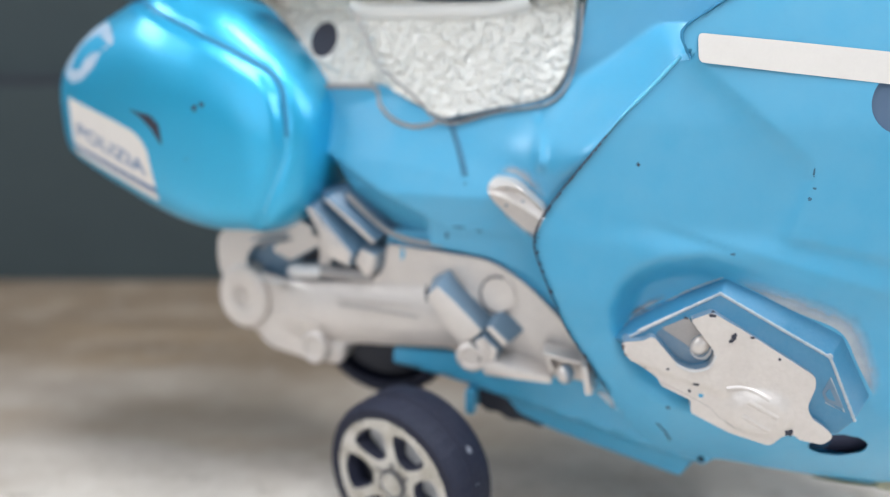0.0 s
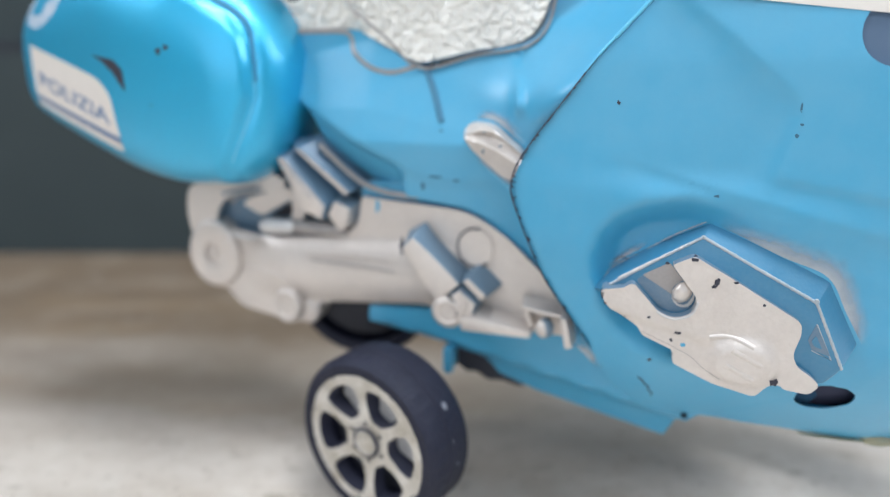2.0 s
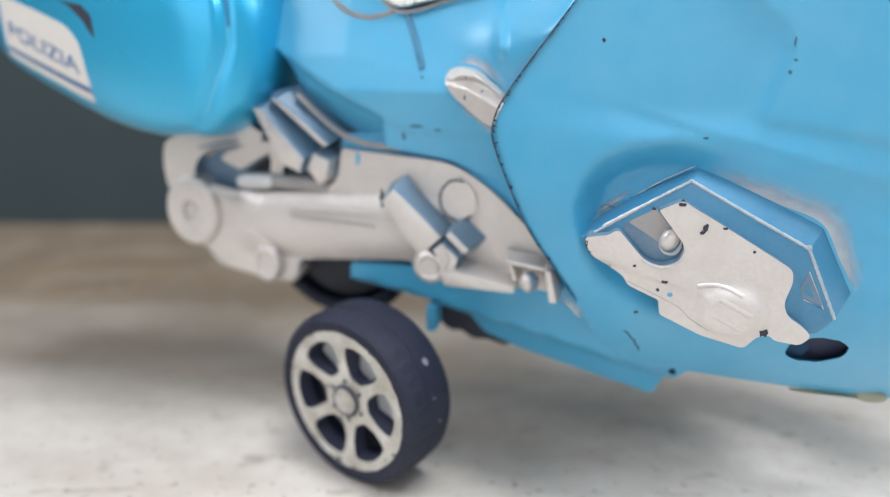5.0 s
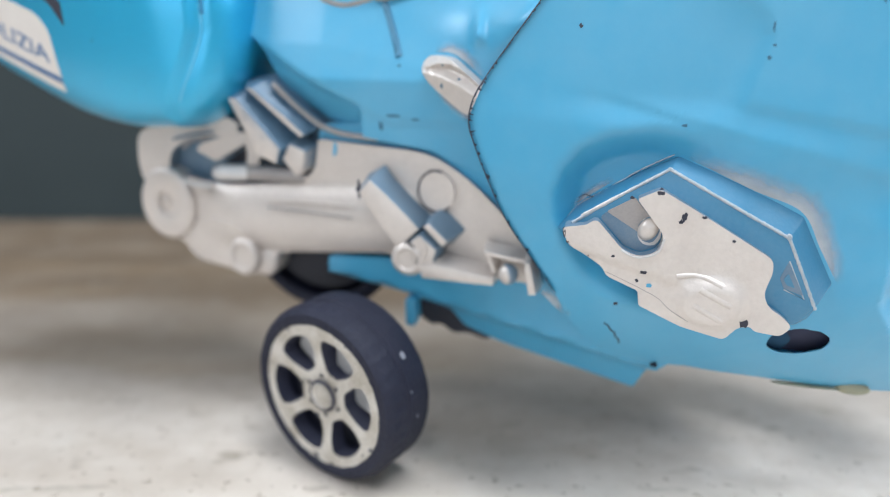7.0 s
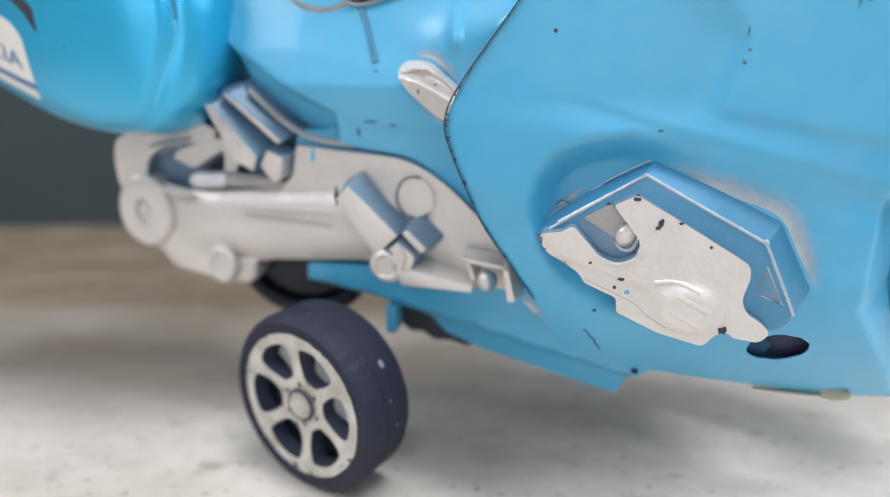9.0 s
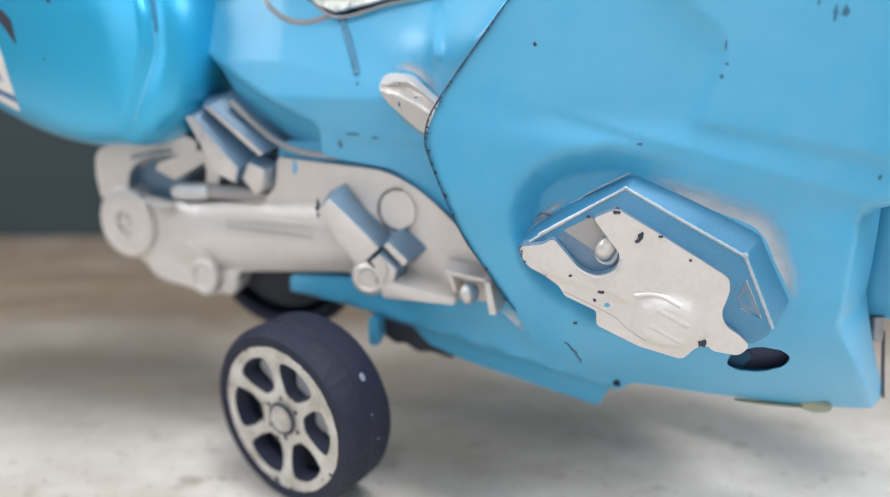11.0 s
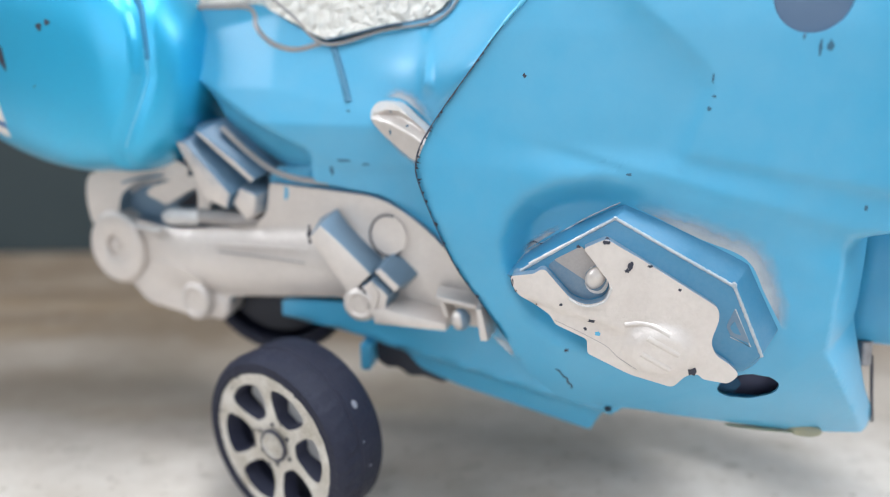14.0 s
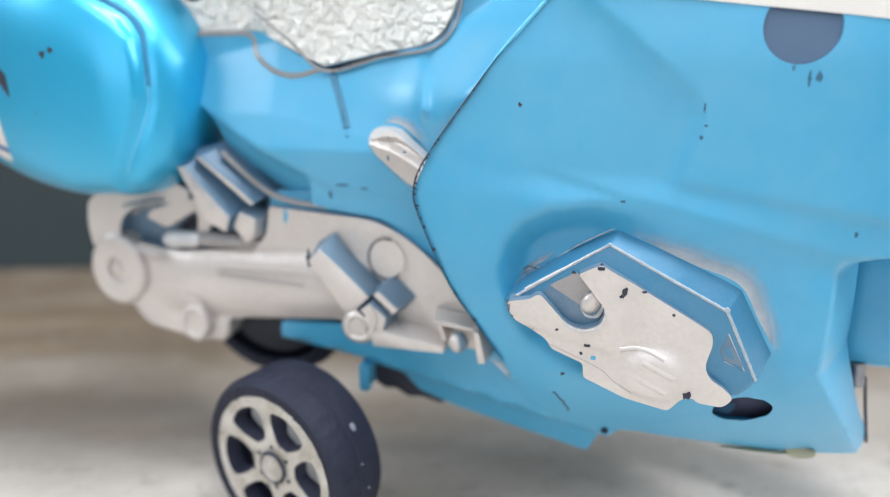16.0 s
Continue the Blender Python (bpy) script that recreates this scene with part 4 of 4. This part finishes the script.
def wheel(name, m, r, width, parent, label, turn=4):
    w = part(name, scaled(moved(tyre_bm(r, width), m @ pose(0, width / 2, 0))), TYRE, parent, label, 30)
    face = rim_bm(r * 0.82, 3.6, turn)
    face.normal_update()
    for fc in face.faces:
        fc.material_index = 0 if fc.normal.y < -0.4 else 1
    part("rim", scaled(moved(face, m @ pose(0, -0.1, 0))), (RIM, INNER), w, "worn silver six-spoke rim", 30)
    part("hub_cap", scaled(moved(lathe([(2.9, 1.6), (2.9, 0.4), (2.6, -0.1), (2.2, -0.1), (1.9, 0.35), (1.7, 0.4), (1.5, 0.1), (0, 0.0)], 28), m)), RIM, w)
    for k in range(3):
        a = radians(turn + 60 * k)
        fan = [(q * r * math.cos(a + d), q * r * math.sin(a + d)) for q, d in ((0.30, -0.3), (0.66, -0.34), (0.70, 0), (0.66, 0.34), (0.30, 0.3))]
        part("rim_mist", scaled(moved(panel_bm(rounded(fan, 1.5), lambda x, z: 3.9, 0.3, 3, 0.1), m)), GLOSSY, w, "thin silver mist inside the rim")
    part("rim_drum", scaled(moved(lathe([(r * 0.80, 0.8), (r * 0.76, 5.5), (0, 5.8)], 48), m)), DARK, w)
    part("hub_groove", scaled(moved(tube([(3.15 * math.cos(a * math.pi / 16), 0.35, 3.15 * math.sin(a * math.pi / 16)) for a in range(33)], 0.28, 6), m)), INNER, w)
    rnd = random.Random(9)
    for k in range(15):
        a, q, s = rnd.random() * 6.28, r * 0.82 * rnd.choice((0.985, 0.97, 0.955, 0.93, 0.42, 0.36)), 0.25 + 0.4 * rnd.random()
        spot = blob(q * math.cos(a), q * math.sin(a), s, s * 0.7, 300 + k, 10, 0.4)
        part("rim_chip", scaled(moved(panel_bm(spot, lambda x, z: 0.9 * step01(0.95 * r * 0.82, 0.4 * r * 0.82, math.hypot(x, z)) * (math.hypot(x, z) < 0.74 * r) - 0.16, 0.1, 1, 0), m)), CHIP, w)
    for k in range(6):
        a = radians(turn + 30 + 60 * k)
        part("wheel_nut", scaled(moved(lathe([(0.45, 0.8), (0.45, 0.35), (0, 0.3)], 8), m @ pose(4.3 * math.cos(a), 0.3, 4.3 * math.sin(a)))), CHIP, w)
    return w


near = wheel("support_wheel", pose(-42.9, -33.3, 18.7, 0, 0, -21), 18.7, 12.4, toy, "small black rubber wheel with a silver rim")
patch_at = pose(-42.9, -33.3, 18.7, 0, 0, -21)
for ang, off, s in ((35, 7.2, 1.0), (-4, 7.4, 0.4), (13, 6.2, 0.3)):
    a = radians(ang)
    part("tyre_scuff", scaled(moved(dome(0, 0, 0.62 * s, 0.85 * s, 0, 0.1, n=10, rings=2), patch_at @ pose(18.72 * math.cos(a), off, 18.72 * math.sin(a)) @ pose(0, 0, 0, 0, -ang) @ pose(0, 0, 0, 0, 0, 90))), SCUFF, near)
part("rear_tyre", scaled(moved(tyre_bm(18.6, 14, 72), pose(-54.0, 1, 43.4))), TYRE, toy, "black rear tyre under the swing arm")
part("rear_hub", scaled(moved(lathe([(13.5, -5), (0, -5), (0, 6), (13.5, 6)], 24), pose(-54.0, 1, 43.4))), DARK, toy)

# ---- side plate on the fairing ----
BASE_OUT = [(1.4, 55.8), (4.3, 59.3), (10.8, 64.0), (20.4, 69.2), (32.9, 64.3), (40.4, 60.9), (46.2, 50.1), (43.7, 42.5), (33, 40.6), (18, 44.4), (8, 50)]
BASE_TOP = [(3.0, 57.0), (6.6, 59.8), (11.6, 63.2), (18.9, 67.8), (29.4, 62.4), (37.7, 57.9), (43.1, 46.6), (40.6, 43.6), (32.5, 42), (19, 46), (9, 51.4)]
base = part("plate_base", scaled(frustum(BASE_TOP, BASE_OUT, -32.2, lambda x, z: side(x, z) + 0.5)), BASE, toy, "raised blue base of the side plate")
line("base_edge", [(2.6, 57.0), (5.0, 59.8), (8.9, 62.4), (13.9, 66.0), (19.6, 69.4)], lambda x, z: side(x, z) - 0.04, 0.13, EDGE, base, "", 6, 10, 0.8)
line("base_edge", [(5.6, 59.3), (11.6, 63.2), (18.4, 67.5)], lambda x, z: -32.05, 0.27, GLOSSY, base, "bright silver edge", 8, 30, 0.3)
line("base_crack", [(4.6, 60.8), (5.6, 61.5), (7.0, 61.2), (8.4, 61.6)], lambda x, z: side(x, z) - 0.3, 0.09, CHIP, base, "", 5, 3)
patch("base_motif", rounded([(38.1, 54.2), (41.0, 48.6), (38.0, 49.6), (37.2, 51.2)], 0.3), lambda x, z: -32.26, SLATE, base)
patch("base_motif", rounded([(38.3, 52.2), (39.6, 49.8), (38.3, 50.2), (37.7, 51.2)], 0.3), lambda x, z: -32.34, BASE, base)
line("base_edge", [(4.2, 58.0), (6.8, 59.8), (11.6, 63.1), (18.2, 67.4), (18.9, 67.7), (19.6, 67.4), (29.4, 62.2), (37.2, 58.1), (37.8, 57.5), (43.1, 46.4)], lambda x, z: -32.06, 0.29, EDGE, base, "thin silver edge", 8, 40, 0.28)
line("base_edge", [(38.2, 54.2), (41.2, 48.0), (38.0, 49.4)], lambda x, z: -32.1, 0.17, EDGE, base, "", 6, 1)

KNEE = rounded([(2.7, 57.7), (3.7, 54.9), (9.5, 51.2), (10.4, 49.6), (15.7, 47.4), (15.9, 44.9), (22.9, 41.8), (29.9, 40.2), (31.8, 42.6), (33.6, 43.0), (34.4, 42.2), (38.3, 41.8), (39.9, 43.6), (38.2, 45.2), (35.9, 46.6), (34.9, 48.8), (35.8, 52.6), (35.5, 54.6), (33.9, 55.6), (17.7, 65.0), (14.2, 63.2), (18.9, 57.4), (18.2, 54.8), (15.4, 53.6), (12.6, 54.6), (8.4, 59.2), (7.6, 59.2), (6.6, 58.4)],
               [0.8, 1.2, 1, 0.5, 0.6, 0.6, 1, 0.8, 0.8, 0.5, 0.6, 0.8, 1, 0.8, 1, 1.5, 1.2, 1, 1, 0.6, 0.6, 1.5, 1.5, 1.5, 1.2, 0.5, 0.4, 0.4])


def knee_y(x, z):
    y = -34.0
    low = 52.8 - 0.285 * (x - 9)
    y -= 0.7 * step01(low - 0.6, low + 0.4, z) * step01(24, 19, x)
    e = math.hypot((x - 27.2) / 5.6, (z - 46.4) / 4.3)
    y -= 1.25 * step01(1.14, 0.70, e)
    return y


plate = panel("side_plate", KNEE, knee_y, spray_paint(0.0), toy, 4, 0.6, 0.45, "silver painted side plate with chipped paint")
part("plate_screw", scaled(dome(16.4, 57.9, 1.55, 2.0, -32.6, 1.1, 28)), SILVER, plate, "small silver screw head")
patch("screw_ring", blob(16.6, 57.4, 1.9, 2.4, 4, 18, 0.05), lambda x, z: -32.35, GLOSSY, plate)
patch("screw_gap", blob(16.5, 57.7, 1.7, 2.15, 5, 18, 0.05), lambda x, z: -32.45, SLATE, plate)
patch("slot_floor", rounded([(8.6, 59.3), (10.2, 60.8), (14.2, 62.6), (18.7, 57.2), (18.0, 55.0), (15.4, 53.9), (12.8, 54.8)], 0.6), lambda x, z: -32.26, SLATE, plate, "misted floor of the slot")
line("slot_lip", [(12.4, 54.7), (13.8, 53.9), (15.4, 53.6), (17.2, 54.1), (18.3, 55.0), (18.9, 57.0)], lambda x, z: knee_y(x, z) + 0.12, 0.22, GLOSSY, plate)
patch("slot_spray", rounded([(9.6, 60.4), (13.9, 63.0), (17.6, 58.6), (15.2, 57.0)], 0.4), lambda x, z: -32.34, TRIM, plate)
on_plate = onto(plate, 0.1, -33.6)
line("plate_ridge", [(25.2, 49.0), (27.8, 47.7), (30.2, 46.5)], onto(plate, -0.50), 0.7, SILVER, plate, "", 8)
line("plate_ridge", [(24.4, 46.2), (26.8, 45.0), (29.1, 43.8)], onto(plate, -0.50), 0.7, SILVER, plate, "", 8)
line("plate_ridge", [(21.4, 50.6), (24, 50.9), (26.4, 50.5), (28.6, 49.6)], onto(plate, -0.37), 0.6, SILVER, plate, "", 8)
CHIPS = ((17.7, 64.5, 0.55, 0.6), (21.7, 60.6, 0.5, 1.0), (21.2, 59.9, 0.5, 0.4), (24.6, 60.7, 0.45, 0.3), (29.4, 57.2, 0.3, 0.3), (16.2, 50.9, 0.65, 0.4), (15.3, 49.3, 0.3, 0.4), (32.6, 43.4, 0.8, 0.8), (3.1, 56.6, 0.4, 0.9), (11.2, 53.4, 0.35, 0.3), (13.4, 63.3, 0.4, 0.3), (7.2, 53.0, 0.2, 0.2), (3.0, 57.1, 0.35, 0.6), (3.7, 55.1, 0.3, 0.35))
for i, (x, z, a, b) in enumerate(CHIPS):
    patch("paint_chip", blob(x, z, a * 0.82, b * 0.82, 20 + i, 12, 0.4), on_plate, CHIP, plate, "", 0.08, 0.5)
patch("paint_chip", blob(17.4, 48.6, 0.45, 0.35, 51), on_plate, BLUE, plate, "", 0.08, 0.5)
line("plate_crack", [(9.6, 50.6), (13, 49.2), (16, 47.9), (19, 46.4), (21, 44.6), (24, 43.0)], onto(plate, -0.04), 0.09, TRIM, plate, "", 4)

# ---- marks on the fairing ----
on_side = onto(fairing)
# dark colour of the sheet that stands in for shade inside the oval hole
VOID = material("hole_shade", (0.05, 0.054, 0.09), 0.8, second=(0.06, 0.064, 0.10), scale=300, spec=0.2)
# dusky colour stands in for the dark depth of the round recess
HOLE = material("recess_shade", (0.085, 0.14, 0.225), 0.7, second=(0.10, 0.155, 0.24), scale=250)
panel("recess_floor", grown(ROUND, 1.5), lambda x, z: side(x, z) + 0.42, HOLE, fairing, 1, 2, 0, "shallow floor of the round screw recess, its depth painted dusky")
panel("hole_backing", rounded([(36, 34), (36, 42), (50, 42), (50, 34)], 1), lambda x, z: side(x, z) + 2.6, VOID, fairing, 1, 2, 0, "dark sheet painted for the shade inside the oval hole")
# shaded inner wall put in as a dark blue patch
patch("hole_wall", rounded([(37.6, 35.5), (37.6, 40), (40.6, 40), (42.6, 37.4), (41.5, 34.6)], 0.8), lambda x, z: side(x, z) + 1.4, MURK, fairing, "dark blue patch painted for the oval hole's shaded wall")
for x, z, a, b, s in ((3.4, 89.2, 0.3, 0.4, 1), (20.5, 74.4, 0.45, 0.2, 2), (31.5, 89.2, 0.16, 0.9, 3), (31.9, 86.7, 0.22, 0.25, 4), (31.4, 84.9, 0.32, 0.3, 5), (12.3, 42.8, 0.4, 0.35, 6), (46.8, 94.0, 0.45, 0.8, 7), (45.5, 93.7, 0.3, 1.0, 8), (43.2, 95.4, 0.25, 0.5, 9), (20.5, 27.3, 0.7, 0.3, 10), (55.4, 70.6, 0.3, 0.4, 11), (14.2, 61.3, 0.3, 0.3, 12)):
    patch("paint_chip", blob(x, z, a, b, 70 + s, 11, 0.4), on_side, FADED if s in (2, 3, 4, 5, 7, 8, 9, 11) else CHIP, fairing, "", 0.08, 0.5)
line("crack", [(10.6, 37.9), (11.3, 37.6), (12.0, 36.4), (12.7, 35.9), (12.8, 34.9), (13.5, 34.1), (13.6, 33.2)], onto(fairing, 0.03), 0.16, CHIP, fairing, "", 4, 3)
STRIPE = rounded([(11.4, 111.7), (11.9, 106.9), (25, 105.4), (50, 102.6), (76, 99.6), (76, 104.6), (50, 107.5), (25, 110.3)], [1, 1, 0, 0, 0, 0, 0, 0])
patch("white_stripe", STRIPE, lambda x, z: side(x, z) - 0.09, DECAL, fairing, "white sticker stripe along the fairing")


def seam_chips(path, parent):
    """Bare, ragged plastic along the rear edge of the fairing."""
    run = [Vector(p[:2]) for p in spline(path, 44)]
    rnd = random.Random(5)
    skin = onto(parent, 0, 99)
    bm = bmesh.new()
    rows, wide = [], 0.3
    for i, p in enumerate(run):
        d = (run[min(i + 1, len(run) - 1)] - run[max(i - 1, 0)]).normalized()
        n = Vector((-d.y, d.x))
        k = noise.noise(Vector((i * 0.065, 3.1, 0)))
        top = step01(0.10, 0.26, i / len(run))
        u = step01(0.25, 0.5, i / len(run)) * (1 - 0.75 * step01(0.62, 0.74, i / len(run)))
        tooth = max(0, noise.noise(Vector((i * 0.33, 8.4, 0)))) ** 1.5
        wide = 0.03 + top * max(0.07 + 0.05 * u, 0.13 + 0.14 * u + (0.16 + 0.2 * u) * k + (0.6 + 1.0 * u) * tooth + 0.14 * (rnd.random() - 0.5))
        row = [bm.verts.new((p.x - n.x * 0.06, side(p.x, p.y) + 1.6, p.y - n.y * 0.06))]
        for q in (-0.06, 0.04, 0.16, 0.34, 1.0):
            off = q if q < 0 else q * max(wide, 0.3) if q < 1 else wide
            drop = 0.5 * (1 - math.sqrt(max(0, 1 - (1 - min(1, max(0, off) / 0.5)) ** 2)))
            x, z = p.x + n.x * off, p.y + n.y * off
            y = side(x, z) + drop
            row.append(bm.verts.new((x, min(y, skin(x, z) + 0.02) - 0.09, z)))
        rows.append(row)
    for r0, r1 in zip(rows, rows[1:]):
        for k in range(5):
            bm.faces.new((r0[k], r0[k + 1], r1[k + 1], r1[k]))
    bmesh.ops.recalc_face_normals(bm, faces=bm.faces)
    return part("chipped_edge", scaled(bm), CHIP, parent, "dark bare plastic along the chipped edge")


# highlight along the upper seam, put in as a pale line
line("seam_glint", [(9.0, 107.9), (6.2, 104.6), (3.2, 101.2), (0.0, 97.6), (-2.6, 94.3)], lambda x, z: side(x, z) + 0.35, [0.4] * 24 + [0.3] * 8 + [0.15] * 9, LIGHT, fairing, "pale line painted for the glint where the shells meet", 8, 10)
seam_chips([(8.4, 107.1), (3.8, 101.7), (-1.0, 96.2), (-6.4, 88.9), (-11.5, 81.8), (-14.0, 77.6), (-14.8, 74.0), (-14.2, 70.9), (-11.0, 63.2), (-7.6, 55.7), (-3.0, 49.1), (1.4, 42.7)], fairing)
# shadow along the notch, painted as a dark line
line("notch_shade_line", [(26, 124.4), (20, 120.2), (12.4, 115.0), (9.3, 112.7), (9.0, 110.6), (10.6, 107.6)], lambda x, z: side(x, z) + 0.2, 0.26, GAP, fairing, "dark line painted for the shade along the notch", 6, 5, 0.4)
GLUE = material("yellowed_glue", (0.34, 0.33, 0.22), 0.4, second=(0.24, 0.26, 0.22), scale=400)
part("glue_blob", scaled(dome(56, 25.9, 3.0, 1.3, side(56, 26.5) + 0.6, 0.8, 2)), GLUE, fairing, "yellowed glue along the lower edge")
part("glue_blob", scaled(dome(48, 25.7, 6, 0.22, side(47, 26.5) + 0.5, 0.5, 0)), GLUE, fairing)

# ---- front fork, seen past the arch ----
fork = part("fork_cover", scaled(loft([(61.2, 5, 45, 58, 0), (62.2, 8.2, 41, 62, 0), (65, 10.5, 39.4, 66, 0), (82, 13, 39.4, 68, 0), (90, 8, 44, 66, 0)], 32, 4)), BLUE, toy, "blue fork cover")
STEEL = material("dull_steel", (0.32, 0.32, 0.34), 0.35, 0.9, second=(0.1, 0.1, 0.12), scale=600)
part("fork_pin", scaled(tube([(66.6, -8, 41), (66.8, -8.4, 36.4)], 1.5, 10)), STEEL, fork, "dull steel pin")
part("fork_wire", scaled(tube([(68.4, -8, 38), (69.6, -7.6, 31), (70.9, -7.4, 24)], 0.3, 6)), CHIP, fork)
panel("fork_web", rounded([(64.5, 34), (68, 35), (70.6, 24.5), (70, 22.8)], 0.3), -3.4, WHITE, fork, 1.2, 2, 0.2, "white inner web")


def overspray(name, inner, outer, parent, over):
    """A fading mist of silver between two lines on the fairing."""
    m = bpy.data.materials.get("silver_mist")
    if not m:
        m = material("silver_mist", (0.52, 0.525, 0.535), 0.5, 0.0)
        nt = m.node_tree
        at = nt.nodes.new("ShaderNodeAttribute")
        at.attribute_name = "mist"
        tc = nt.nodes.new("ShaderNodeTexCoord")
        total = at.outputs["Fac"]
        for scale, k in ((9000, 0.42), (420, 0.28)):
            n1 = nt.nodes.new("ShaderNodeTexNoise")
            n1.inputs["Scale"].default_value, n1.inputs["Detail"].default_value = scale, 2
            sub = nt.nodes.new("ShaderNodeMath")
            sub.operation = "MULTIPLY_ADD"
            sub.inputs[1].default_value = k
            nt.links.new(tc.outputs["Object"], n1.inputs["Vector"])
            nt.links.new(n1.outputs[0], sub.inputs[0])
            nt.links.new(total, sub.inputs[2])
            total = sub.outputs[0]
        ramp = nt.nodes.new("ShaderNodeMapRange")
        ramp.inputs[1].default_value, ramp.inputs[2].default_value, ramp.inputs[4].default_value = 0.42, 1.20, 0.85
        tr = nt.nodes.new("ShaderNodeBsdfTransparent")
        mx = nt.nodes.new("ShaderNodeMixShader")
        nt.links.new(total, ramp.inputs[0])
        nt.links.new(ramp.outputs[0], mx.inputs[0])
        nt.links.new(tr.outputs[0], mx.inputs[1])
        nt.links.new(nt.nodes["Principled BSDF"].outputs[0], mx.inputs[2])
        nt.links.new(mx.outputs[0], nt.nodes["Material Output"].inputs[0])
    a, b = spline(inner, 8), spline(outer, 8)
    bm = bmesh.new()
    lay = bm.verts.layers.float.new("mist")
    rows = []
    for i, (p, q) in enumerate(zip(a, b)):
        end = min(1, i / 6, (len(a) - 1 - i) / 6)
        row = []
        for k in range(6):
            t = k / 5
            x, z = p * (1 - t) + q * t
            v = bm.verts.new((x, over(x, z), z))
            v[lay] = 0.85 * min(end, 1) * (1 - t) ** 1.15
            row.append(v)
        rows.append(row)
    for r0, r1 in zip(rows, rows[1:]):
        for k in range(5):
            bm.faces.new((r0[k], r0[k + 1], r1[k + 1], r1[k]))
    bmesh.ops.recalc_face_normals(bm, faces=bm.faces)
    return part(name, scaled(bm), m, parent, "mist of silver paint beside the plate")


overspray("silver_mist", [(21, 69.2), (32.2, 64.4), (39.6, 61.4), (43.2, 55.6), (46.6, 49.8)], [(22.5, 71.4), (33.4, 68.2), (42.2, 64.8), (46.2, 57.2), (48.8, 49.6)], fairing, onto(fairing, 0.05))
overspray("silver_mist", [(3.6, 59.0), (6.6, 61.4), (10.6, 64.4)], [(3.2, 60.0), (6.2, 62.8), (10.2, 65.8)], fairing, onto(fairing, 0.05))
overspray("silver_mist", [(-25, 84.2), (-20.4, 84.0), (-13.8, 79.6)], [(-25, 86.2), (-19.4, 86.2), (-12.4, 81.6)], tail, onto(tail, 0.05))
overspray("silver_mist", [(-24.6, 78.6), (-20.8, 75.6), (-16.6, 73.2), (-14.6, 71.8)], [(-25.2, 77), (-21.4, 73.8), (-17.2, 70.8), (-15.0, 69.2)], tail, onto(tail, 0.05))
overspray("silver_mist", [(-2.2, 41.6), (0.2, 39.4), (2.6, 37.0)], [(1.0, 43.0), (3.6, 40.4), (5.4, 37.6)], fairing, onto(fairing, 0.05, -22))
